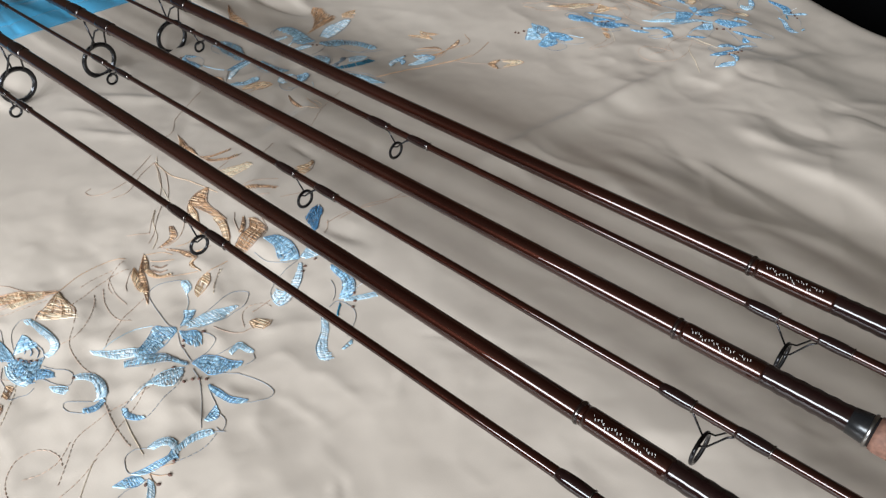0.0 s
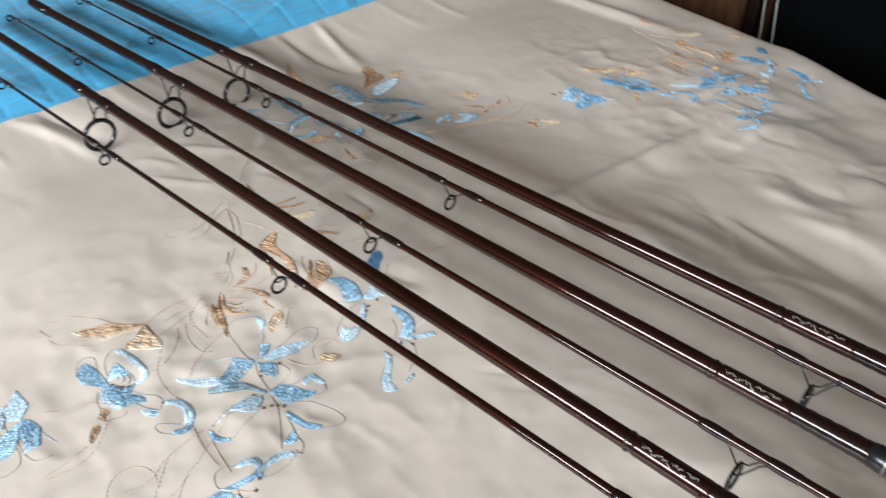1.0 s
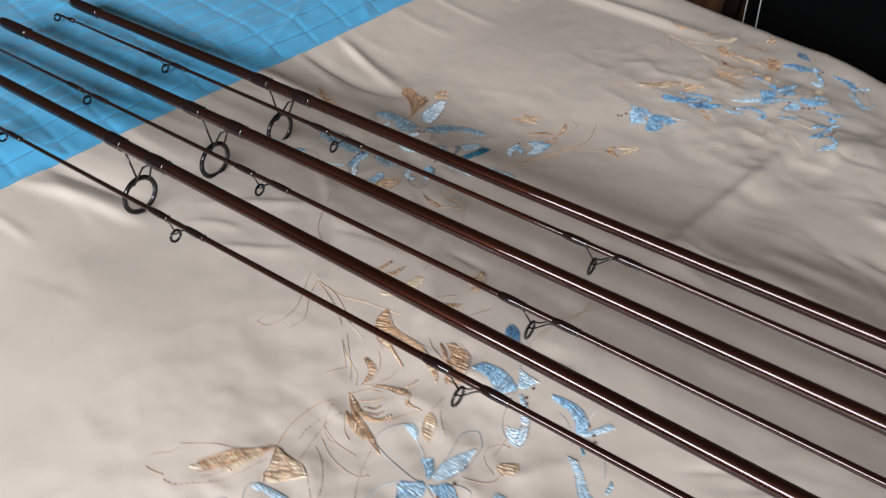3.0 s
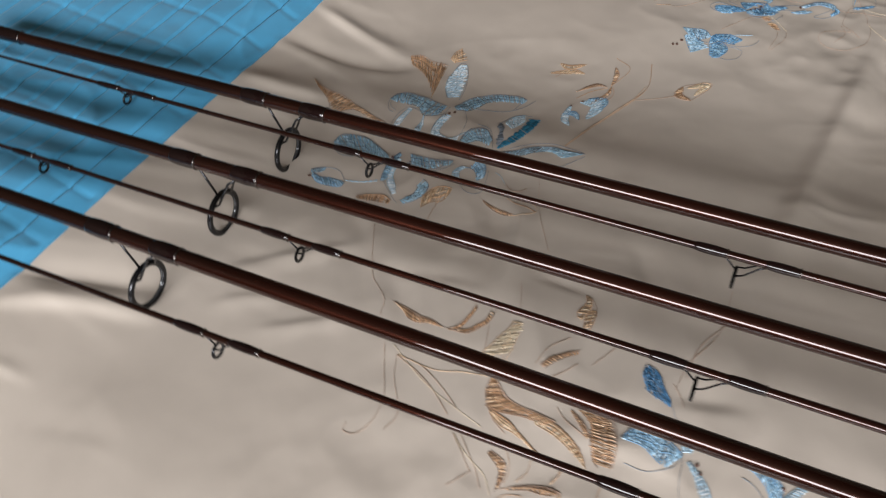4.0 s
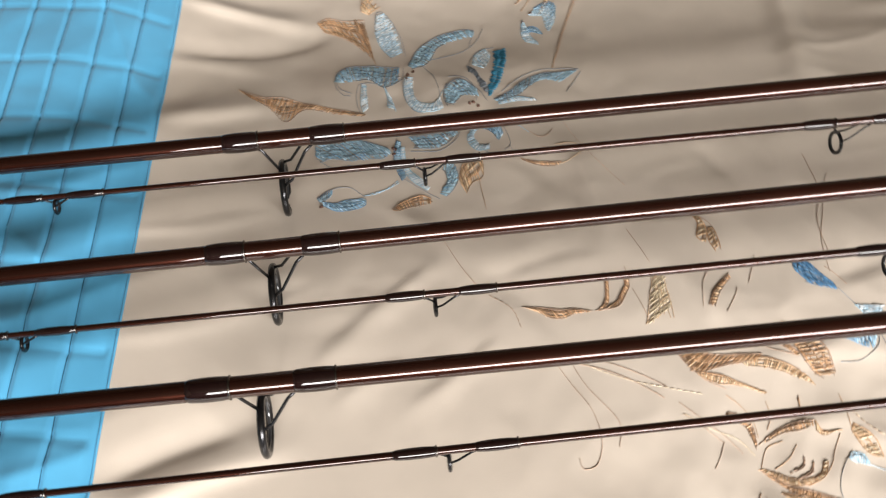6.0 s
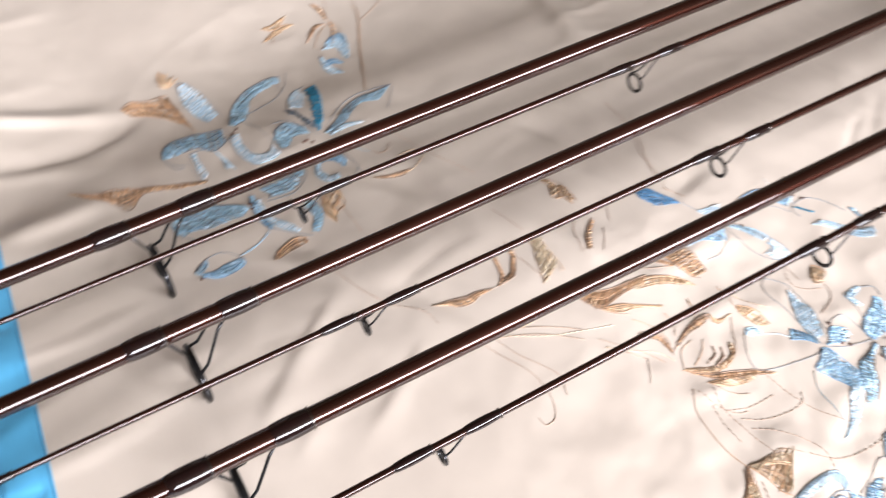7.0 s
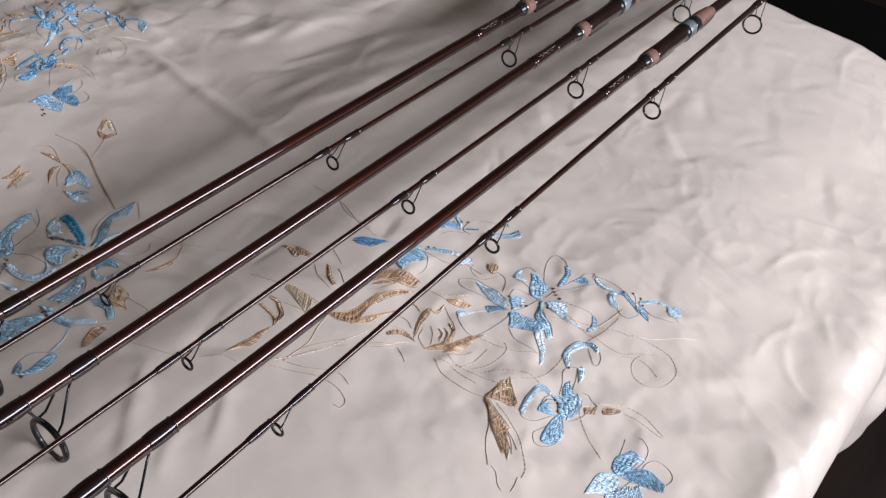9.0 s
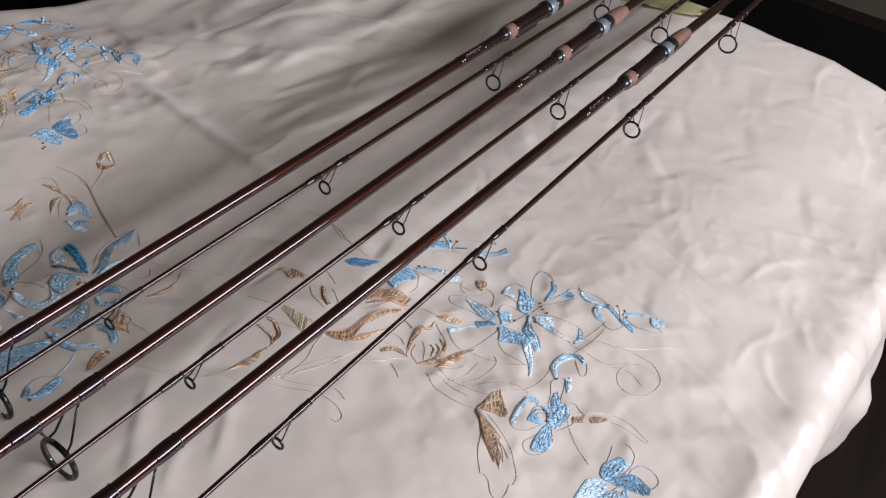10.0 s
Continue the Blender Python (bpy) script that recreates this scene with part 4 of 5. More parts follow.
fill('brown', [(-0.102, -0.272), (-0.095, -0.260), (-0.085, -0.245), (-0.074, -0.234), (-0.065, -0.223)], [(-0.093, -0.274), (-0.085, -0.264), (-0.074, -0.250), (-0.069, -0.237), (-0.064, -0.223)])
line('umber', False, (-0.096, -0.278), (-0.084, -0.268), (-0.072, -0.249), (-0.065, -0.231), (-0.065, -0.223))
line('umber', True, (-0.043, -0.202), (-0.030, -0.209), (-0.017, -0.221), (-0.008, -0.236), (-0.009, -0.249))
line('umber', True, (-0.041, -0.224), (-0.048, -0.201), (-0.052, -0.180), (-0.049, -0.165))
line('umber', True, (-0.045, -0.193), (-0.029, -0.200), (-0.010, -0.203), (0.002, -0.201), (0.008, -0.194))
line('umber', True, (-0.051, -0.184), (-0.032, -0.188), (-0.012, -0.188))
line('umber', True, (-0.009, -0.169), (-0.004, -0.184), (0.001, -0.198), (0.010, -0.213), (0.021, -0.225))
line('umber', True, (-0.019, -0.233), (-0.004, -0.244), (0.013, -0.247), (0.033, -0.247), (0.040, -0.243))
line('umber', True, (0.086, -0.207), (0.086, -0.227), (0.083, -0.246), (0.084, -0.262), (0.087, -0.283), (0.101, -0.297), (0.115, -0.311))
line('umber', True, (0.086, -0.287), (0.096, -0.302), (0.096, -0.315), (0.091, -0.327))
line('umber', True, (0.066, -0.251), (0.094, -0.257), (0.117, -0.259), (0.126, -0.259))
line('brown', False, (-0.065, -0.223), (-0.070, -0.209), (-0.072, -0.194), (-0.071, -0.175), (-0.063, -0.161))
line('umber', True, (-0.057, -0.208), (-0.059, -0.192), (-0.058, -0.176))
line('umber', True, (-0.061, -0.163), (-0.055, -0.178), (-0.045, -0.188), (-0.035, -0.190))
group(REPEAT_MOTIF, 'leaf')
line('umber', False, (-0.172, -0.069), (-0.151, -0.075), (-0.132, -0.084), (-0.113, -0.097))
line('umber', False, (-0.172, -0.069), (-0.151, -0.069), (-0.127, -0.079), (-0.110, -0.089))
line('gold', False, (-0.171, -0.068), (-0.140, -0.068), (-0.117, -0.059), (-0.084, -0.050))
line('umber', False, (-0.172, -0.069), (-0.163, -0.088), (-0.146, -0.112), (-0.148, -0.129))
line('umber', False, (-0.103, -0.108), (-0.091, -0.118), (-0.079, -0.128))
line('umber', False, (-0.104, -0.100), (-0.090, -0.113), (-0.077, -0.124), (-0.068, -0.135))
fill('gold', [(-0.049, -0.161), (-0.035, -0.163), (-0.018, -0.167), (-0.011, -0.169)], [(-0.043, -0.167), (-0.033, -0.170), (-0.021, -0.172), (-0.012, -0.171)])
line('umber', False, (-0.049, -0.161), (-0.042, -0.170), (-0.034, -0.177), (-0.027, -0.180))
line('umber', True, (0.082, -0.132), (0.068, -0.125), (0.063, -0.116), (0.068, -0.104), (0.077, -0.101))
line('umber', True, (0.009, -0.108), (0.016, -0.116), (0.026, -0.126))
group(REPEAT_MOTIF, 'flower', (0.057, -0.041), (0.059, -0.050), (0.062, -0.055))
fill('mid', [(0.005, -0.058), (0.010, -0.047), (0.023, -0.043), (0.037, -0.045), (0.047, -0.049)], [(0.008, -0.058), (0.020, -0.057), (0.030, -0.061), (0.039, -0.063), (0.047, -0.051)])
line('slate', False, (0.004, -0.058), (0.009, -0.046), (0.023, -0.043), (0.037, -0.044), (0.047, -0.049))
line('slate', False, (0.013, -0.074), (0.026, -0.073), (0.036, -0.068), (0.044, -0.061), (0.047, -0.051))
fill('light', [(0.046, -0.047), (0.041, -0.036), (0.037, -0.030)], [(0.051, -0.046), (0.054, -0.037), (0.057, -0.031)])
fill('dark', [(0.000, 0.000), (0.001, 0.008), (0.011, 0.005), (0.018, -0.004), (0.026, -0.012)], [(0.005, -0.011), (0.012, -0.014), (0.018, -0.015), (0.023, -0.016), (0.027, -0.017)])
line('slate', False, (0.046, -0.048), (0.039, -0.033), (0.028, -0.016))
line('umber', False, (0.023, 0.002), (0.031, -0.005), (0.036, -0.013))
fill('light', [(0.053, -0.051), (0.065, -0.060), (0.072, -0.068), (0.075, -0.074)], [(0.051, -0.053), (0.059, -0.061), (0.065, -0.070), (0.069, -0.075)])
fill('white', [(0.066, -0.093), (0.073, -0.096), (0.080, -0.095), (0.081, -0.087)], [(0.062, -0.087), (0.071, -0.084), (0.071, -0.078), (0.076, -0.076)])
line('slate', False, (0.048, -0.052), (0.051, -0.069), (0.056, -0.083), (0.064, -0.093), (0.073, -0.096), (0.081, -0.095), (0.082, -0.086), (0.076, -0.073), (0.068, -0.062), (0.053, -0.051))
group(REPEAT_MOTIF, 'flower', (0.116, -0.043), (0.122, -0.049), (0.129, -0.054))
fill('mid', [(0.073, -0.034), (0.083, -0.032), (0.096, -0.031), (0.106, -0.034), (0.114, -0.042), (0.115, -0.050)], [(0.076, -0.037), (0.084, -0.038), (0.094, -0.039), (0.103, -0.045), (0.107, -0.050), (0.111, -0.055)])
line('slate', False, (0.073, -0.034), (0.083, -0.031), (0.096, -0.030), (0.107, -0.034), (0.114, -0.043), (0.116, -0.052))
line('slate', False, (0.088, -0.046), (0.097, -0.049), (0.105, -0.055), (0.109, -0.061))
fill('light', [(0.114, -0.052), (0.120, -0.042), (0.127, -0.029)], [(0.116, -0.054), (0.125, -0.043), (0.132, -0.030)])
line('white', False, (0.112, -0.039), (0.111, -0.032), (0.111, -0.023))
line('slate', False, (0.113, -0.068), (0.112, -0.059), (0.119, -0.055), (0.131, -0.055), (0.140, -0.061), (0.146, -0.070), (0.151, -0.079))
fill('teal', [(0.115, -0.058), (0.121, -0.065), (0.125, -0.069)], [(0.118, -0.059), (0.123, -0.065), (0.127, -0.069)])
fill('light', [(0.117, -0.079), (0.128, -0.087), (0.137, -0.097), (0.143, -0.104), (0.153, -0.109), (0.159, -0.107)], [(0.124, -0.078), (0.133, -0.084), (0.141, -0.092), (0.149, -0.098), (0.157, -0.100), (0.161, -0.101)])
line('slate', False, (0.117, -0.079), (0.128, -0.087), (0.136, -0.097), (0.143, -0.105), (0.153, -0.109), (0.161, -0.106))
fill('dull', [(0.158, -0.090), (0.157, -0.085), (0.156, -0.078)], [(0.160, -0.089), (0.160, -0.085), (0.160, -0.081)])
group(REPEAT_MOTIF, 'leaf')
fill('brown', [(-0.199, -0.025), (-0.187, -0.026), (-0.176, -0.029), (-0.165, -0.028), (-0.154, -0.030)], [(-0.192, -0.027), (-0.182, -0.034), (-0.173, -0.035), (-0.165, -0.032), (-0.155, -0.031)])
line('umber', False, (-0.201, -0.025), (-0.185, -0.026), (-0.169, -0.029), (-0.152, -0.030))
fill('brown', [(-0.148, -0.030), (-0.142, -0.022), (-0.140, -0.008), (-0.139, 0.002)], [(-0.146, -0.030), (-0.140, -0.024), (-0.138, -0.013), (-0.137, -0.000)])
fill('brown', [(-0.144, -0.029), (-0.133, -0.027), (-0.128, -0.019), (-0.123, -0.011), (-0.123, -0.000)], [(-0.140, -0.027), (-0.134, -0.023), (-0.130, -0.016), (-0.126, -0.009), (-0.126, -0.001)])
line('umber', False, (-0.150, -0.030), (-0.135, -0.028), (-0.127, -0.019), (-0.122, -0.005), (-0.124, 0.006))
fill('cream', [(-0.115, -0.042), (-0.112, -0.031), (-0.109, -0.018), (-0.106, -0.008), (-0.106, -0.000)], [(-0.096, -0.038), (-0.096, -0.026), (-0.097, -0.014), (-0.097, -0.004), (-0.098, 0.001)])
line('umber', False, (-0.121, -0.013), (-0.117, -0.025), (-0.113, -0.039))
line('gold', False, (-0.107, -0.038), (-0.103, -0.022), (-0.104, -0.002))
line('gold', False, (-0.098, -0.038), (-0.100, -0.022), (-0.101, -0.004))
group(REPEAT_MOTIF, 'leaf')
fill('brown', [(-0.070, -0.030), (-0.065, -0.019), (-0.057, -0.010), (-0.049, -0.003)], [(-0.066, -0.031), (-0.061, -0.021), (-0.055, -0.013), (-0.048, -0.006)])
line('umber', False, (-0.074, -0.030), (-0.070, -0.010), (-0.060, 0.005))
line('umber', False, (-0.058, -0.035), (-0.050, -0.023), (-0.046, -0.015))
fill('gold', [(-0.065, 0.051), (-0.062, 0.043), (-0.065, 0.032), (-0.063, 0.027)], [(-0.060, 0.049), (-0.057, 0.041), (-0.058, 0.030), (-0.060, 0.024)])
fill('gold', [(-0.055, 0.039), (-0.057, 0.028), (-0.054, 0.017)], [(-0.052, 0.039), (-0.050, 0.029), (-0.050, 0.018)])
line('umber', False, (-0.065, 0.051), (-0.057, 0.047), (-0.051, 0.037), (-0.050, 0.018))
line('umber', False, (-0.117, 0.039), (-0.110, 0.023), (-0.105, 0.009))
line('umber', False, (-0.026, 0.013), (-0.032, -0.001), (-0.036, -0.010))
group(MIDDLE_MOTIF, 'flower', (-0.276, 0.208), (-0.271, 0.217), (-0.276, 0.214))
fill('dull', [(-0.284, 0.221), (-0.296, 0.221), (-0.309, 0.221), (-0.326, 0.220), (-0.336, 0.212), (-0.339, 0.202)], [(-0.281, 0.207), (-0.291, 0.199), (-0.298, 0.197), (-0.309, 0.206), (-0.322, 0.204), (-0.333, 0.202)])
line('slate', False, (-0.339, 0.202), (-0.336, 0.193), (-0.331, 0.186), (-0.325, 0.185))
fill('dull', [(-0.276, 0.223), (-0.269, 0.239), (-0.256, 0.256), (-0.241, 0.265), (-0.225, 0.269), (-0.216, 0.267)], [(-0.273, 0.219), (-0.263, 0.223), (-0.256, 0.233), (-0.249, 0.248), (-0.234, 0.256), (-0.218, 0.260)])
line('slate', False, (-0.216, 0.267), (-0.220, 0.254), (-0.222, 0.246))
line('slate', False, (-0.280, 0.221), (-0.281, 0.202), (-0.280, 0.184), (-0.273, 0.168), (-0.265, 0.163))
fill('white', [(-0.279, 0.209), (-0.280, 0.192), (-0.277, 0.176), (-0.269, 0.166), (-0.257, 0.166), (-0.248, 0.170)], [(-0.273, 0.208), (-0.273, 0.195), (-0.271, 0.181), (-0.265, 0.175), (-0.255, 0.176), (-0.247, 0.190)])
line('slate', False, (-0.265, 0.224), (-0.255, 0.209), (-0.251, 0.193), (-0.250, 0.182))
fill('white', [(-0.316, 0.201), (-0.316, 0.189), (-0.316, 0.176), (-0.314, 0.166)], [(-0.312, 0.200), (-0.312, 0.192), (-0.311, 0.180), (-0.310, 0.169)])
fill('light', [(-0.297, 0.197), (-0.294, 0.184), (-0.294, 0.173)], [(-0.291, 0.184), (-0.288, 0.172), (-0.287, 0.166)])
line('slate', False, (-0.318, 0.200), (-0.320, 0.189), (-0.319, 0.175), (-0.316, 0.164))
line('slate', False, (-0.317, 0.201), (-0.308, 0.202), (-0.297, 0.197), (-0.292, 0.184), (-0.288, 0.168))
line('slate', False, (-0.290, 0.233), (-0.300, 0.248), (-0.304, 0.268), (-0.304, 0.289), (-0.297, 0.291), (-0.288, 0.276), (-0.281, 0.256), (-0.278, 0.236))
fill('white', [(-0.303, 0.288), (-0.304, 0.272), (-0.302, 0.258)], [(-0.297, 0.290), (-0.289, 0.276), (-0.285, 0.262)])
fill('light', [(-0.304, 0.266), (-0.300, 0.250), (-0.290, 0.235)], [(-0.287, 0.270), (-0.283, 0.255), (-0.280, 0.237)])
line('slate', False, (-0.337, 0.214), (-0.337, 0.203), (-0.333, 0.193), (-0.324, 0.188))
line('slate', False, (-0.208, 0.270), (-0.216, 0.252), (-0.228, 0.241), (-0.247, 0.234), (-0.264, 0.229))
group(MIDDLE_MOTIF, 'flower', (-0.225, 0.172), (-0.221, 0.174), (-0.218, 0.172))
fill('teal', [(-0.191, 0.242), (-0.190, 0.231), (-0.193, 0.218), (-0.196, 0.206), (-0.200, 0.195), (-0.207, 0.183)], [(-0.201, 0.239), (-0.201, 0.228), (-0.204, 0.213), (-0.207, 0.201), (-0.209, 0.191), (-0.210, 0.179)])
fill('slate', [(-0.225, 0.224), (-0.218, 0.218), (-0.215, 0.208), (-0.210, 0.199), (-0.209, 0.188)], [(-0.224, 0.215), (-0.219, 0.209), (-0.217, 0.201), (-0.215, 0.193), (-0.210, 0.184)])
line('slate', False, (-0.224, 0.223), (-0.219, 0.235), (-0.212, 0.242), (-0.200, 0.245))
fill('white', [(-0.220, 0.225), (-0.217, 0.235), (-0.207, 0.244)], [(-0.211, 0.219), (-0.206, 0.228), (-0.203, 0.238)])
line('slate', False, (-0.211, 0.176), (-0.218, 0.191), (-0.227, 0.202), (-0.236, 0.203), (-0.244, 0.195), (-0.247, 0.182), (-0.244, 0.170))
fill('dull', [(-0.245, 0.175), (-0.246, 0.190), (-0.239, 0.201), (-0.230, 0.203), (-0.219, 0.192)], [(-0.239, 0.174), (-0.235, 0.180), (-0.231, 0.184), (-0.226, 0.184), (-0.218, 0.182)])
fill('dull', [(-0.205, 0.178), (-0.191, 0.187), (-0.177, 0.200), (-0.163, 0.206), (-0.147, 0.206), (-0.132, 0.207)], [(-0.202, 0.176), (-0.185, 0.182), (-0.176, 0.190), (-0.164, 0.199), (-0.151, 0.196), (-0.145, 0.189)])
line('slate', False, (-0.129, 0.205), (-0.136, 0.194), (-0.144, 0.182))
fill('white', [(-0.202, 0.174), (-0.187, 0.179), (-0.171, 0.176)], [(-0.201, 0.172), (-0.186, 0.175), (-0.171, 0.174)])
line('slate', False, (-0.202, 0.173), (-0.185, 0.180), (-0.169, 0.174))
fill('light', [(-0.226, 0.144), (-0.230, 0.135), (-0.228, 0.127), (-0.222, 0.121), (-0.213, 0.122)], [(-0.221, 0.144), (-0.225, 0.137), (-0.223, 0.131), (-0.220, 0.127), (-0.213, 0.127)])
line('gold', False, (-0.160, 0.125), (-0.145, 0.125), (-0.140, 0.117), (-0.153, 0.106), (-0.166, 0.107), (-0.184, 0.111))
line('brown', False, (-0.170, 0.123), (-0.159, 0.120), (-0.148, 0.119), (-0.140, 0.117))
line('slate', False, (-0.198, 0.187), (-0.183, 0.202), (-0.168, 0.210), (-0.153, 0.211), (-0.139, 0.210), (-0.130, 0.208))
line('slate', False, (-0.242, 0.208), (-0.232, 0.208), (-0.224, 0.202), (-0.219, 0.189), (-0.220, 0.176))
line('slate', False, (-0.244, 0.199), (-0.247, 0.187), (-0.246, 0.177), (-0.239, 0.172))
fill('mid', [(-0.218, 0.158), (-0.211, 0.157), (-0.204, 0.148), (-0.201, 0.137)], [(-0.225, 0.142), (-0.217, 0.144), (-0.210, 0.140), (-0.205, 0.131)])
line('slate', False, (-0.219, 0.122), (-0.209, 0.114), (-0.200, 0.114), (-0.195, 0.120), (-0.197, 0.126))
line('slate', False, (-0.201, 0.148), (-0.197, 0.135), (-0.196, 0.126), (-0.201, 0.120))
line('dull', False, (-0.194, 0.149), (-0.187, 0.146), (-0.180, 0.139))
group(MIDDLE_MOTIF, 'flower', (-0.291, 0.125), (-0.287, 0.121), (-0.291, 0.118))
fill('dull', [(-0.351, 0.117), (-0.350, 0.129), (-0.341, 0.134), (-0.326, 0.137), (-0.309, 0.131), (-0.294, 0.124)], [(-0.347, 0.110), (-0.338, 0.114), (-0.324, 0.112), (-0.312, 0.114), (-0.299, 0.114), (-0.292, 0.120)])
line('slate', False, (-0.350, 0.114), (-0.338, 0.105), (-0.323, 0.107))
fill('dull', [(-0.277, 0.136), (-0.261, 0.138), (-0.249, 0.141), (-0.238, 0.148)], [(-0.274, 0.124), (-0.259, 0.124), (-0.247, 0.129), (-0.238, 0.140)])
line('slate', False, (-0.276, 0.121), (-0.255, 0.121), (-0.240, 0.132), (-0.235, 0.144))
line('slate', False, (-0.287, 0.135), (-0.290, 0.117), (-0.288, 0.105), (-0.284, 0.095), (-0.274, 0.086), (-0.263, 0.077), (-0.255, 0.072))
fill('mid', [(-0.287, 0.133), (-0.289, 0.117), (-0.287, 0.102), (-0.283, 0.091)], [(-0.284, 0.132), (-0.284, 0.119), (-0.283, 0.105), (-0.280, 0.096)])
fill('white', [(-0.284, 0.125), (-0.283, 0.110), (-0.281, 0.101), (-0.275, 0.090), (-0.264, 0.080)], [(-0.281, 0.126), (-0.280, 0.113), (-0.277, 0.103), (-0.270, 0.094), (-0.262, 0.083)])
fill('dull', [(-0.250, 0.112), (-0.242, 0.107), (-0.240, 0.093), (-0.244, 0.082), (-0.250, 0.074)], [(-0.252, 0.103), (-0.249, 0.099), (-0.248, 0.090), (-0.251, 0.084), (-0.254, 0.077)])
group(MIDDLE_MOTIF, 'flower')
fill('mid', [(-0.343, 0.067), (-0.333, 0.062), (-0.321, 0.063), (-0.312, 0.067), (-0.311, 0.072)], [(-0.344, 0.071), (-0.334, 0.069), (-0.326, 0.072), (-0.319, 0.073), (-0.313, 0.074)])
fill('dull', [(-0.348, 0.074), (-0.343, 0.079), (-0.337, 0.083)], [(-0.345, 0.071), (-0.340, 0.074), (-0.336, 0.079)])
line('slate', False, (-0.348, 0.074), (-0.337, 0.083), (-0.325, 0.085), (-0.316, 0.079), (-0.311, 0.072), (-0.319, 0.063), (-0.333, 0.062), (-0.343, 0.067), (-0.348, 0.074))
line('mid', True, (-0.311, 0.076), (-0.302, 0.078), (-0.292, 0.085), (-0.286, 0.091))
group(MIDDLE_MOTIF, 'leaf')
fill('brown', [(-0.356, 0.274), (-0.346, 0.281), (-0.331, 0.278), (-0.314, 0.279)], [(-0.351, 0.266), (-0.335, 0.259), (-0.318, 0.246), (-0.305, 0.228)])
fill('gold', [(-0.317, 0.292), (-0.317, 0.304), (-0.313, 0.313)], [(-0.311, 0.289), (-0.301, 0.299), (-0.298, 0.303)])
fill('brown', [(-0.415, 0.181), (-0.400, 0.176), (-0.381, 0.180), (-0.363, 0.176), (-0.334, 0.168), (-0.312, 0.163)], [(-0.404, 0.173), (-0.389, 0.165), (-0.376, 0.154), (-0.361, 0.169), (-0.333, 0.163), (-0.314, 0.161)])
line('umber', False, (-0.415, 0.181), (-0.393, 0.177), (-0.363, 0.174), (-0.312, 0.163))
group(MIDDLE_MOTIF, 'leaf')
fill('brown', [(-0.291, 0.061), (-0.283, 0.069), (-0.270, 0.075), (-0.261, 0.072)], [(-0.286, 0.060), (-0.277, 0.064), (-0.266, 0.067), (-0.259, 0.067)])
fill('gold', [(-0.239, 0.090), (-0.236, 0.104), (-0.229, 0.111), (-0.220, 0.112)], [(-0.234, 0.078), (-0.229, 0.088), (-0.221, 0.093), (-0.219, 0.106)])
fill('brown', [(-0.189, 0.112), (-0.177, 0.109), (-0.165, 0.108), (-0.157, 0.107)], [(-0.187, 0.110), (-0.174, 0.105), (-0.162, 0.104), (-0.157, 0.106)])
line('umber', False, (-0.179, 0.140), (-0.173, 0.134), (-0.166, 0.135), (-0.160, 0.143))
line('brown', False, (-0.224, 0.105), (-0.223, 0.086), (-0.220, 0.061))
group(MIDDLE_MOTIF, 'flower')
leaf('light', 7, (-0.172, 0.276), (-0.170, 0.254), (-0.161, 0.243))
leaf('mid', 6, (-0.174, 0.259), (-0.164, 0.264), (-0.156, 0.256))
group(MIDDLE_MOTIF, 'leaf')
leaf('gold', 6, (-0.212, 0.317), (-0.192, 0.327), (-0.179, 0.328))
leaf('gold', 6, (-0.208, 0.334), (-0.197, 0.332), (-0.183, 0.341))
leaf('brown', 5, (-0.153, 0.350), (-0.148, 0.339), (-0.147, 0.322))
leaf('brown', 4, (-0.146, 0.319), (-0.146, 0.305), (-0.156, 0.284))
leaf('brown', 4, (-0.151, 0.318), (-0.162, 0.316), (-0.176, 0.299))
line('umber', False, (-0.182, 0.343), (-0.195, 0.332), (-0.205, 0.312))
line('brown', False, (-0.149, 0.317), (-0.161, 0.306), (-0.172, 0.289))
line('brown', False, (-0.145, 0.321), (-0.140, 0.307), (-0.147, 0.284))
line('brown', False, (-0.158, 0.365), (-0.139, 0.354), (-0.147, 0.320))
group(MIDDLE_MOTIF, 'leaf')
line('brown', False, (-0.122, 0.372), (-0.113, 0.337), (-0.119, 0.306), (-0.133, 0.269), (-0.152, 0.212))
line('gold', False, (-0.115, 0.335), (-0.120, 0.307), (-0.134, 0.270), (-0.153, 0.212))
line('umber', False, (-0.117, 0.309), (-0.100, 0.320), (-0.084, 0.332))
group(MIDDLE_MOTIF, 'flower')
leaf('light', 12, (-0.165, 0.284), (-0.148, 0.286), (-0.150, 0.261))
leaf('mid', 8, (-0.160, 0.291), (-0.145, 0.295), (-0.144, 0.279))
group(MIDDLE_MOTIF, 'leaf')
leaf('brown', 8, (-0.081, 0.349), (-0.081, 0.335), (-0.068, 0.332))
leaf('cream', 7, (-0.076, 0.349), (-0.060, 0.362), (-0.067, 0.341))
line('umber', False, (-0.080, 0.351), (-0.065, 0.363), (-0.056, 0.366), (-0.058, 0.353), (-0.067, 0.333))


RNG = random.Random(11)


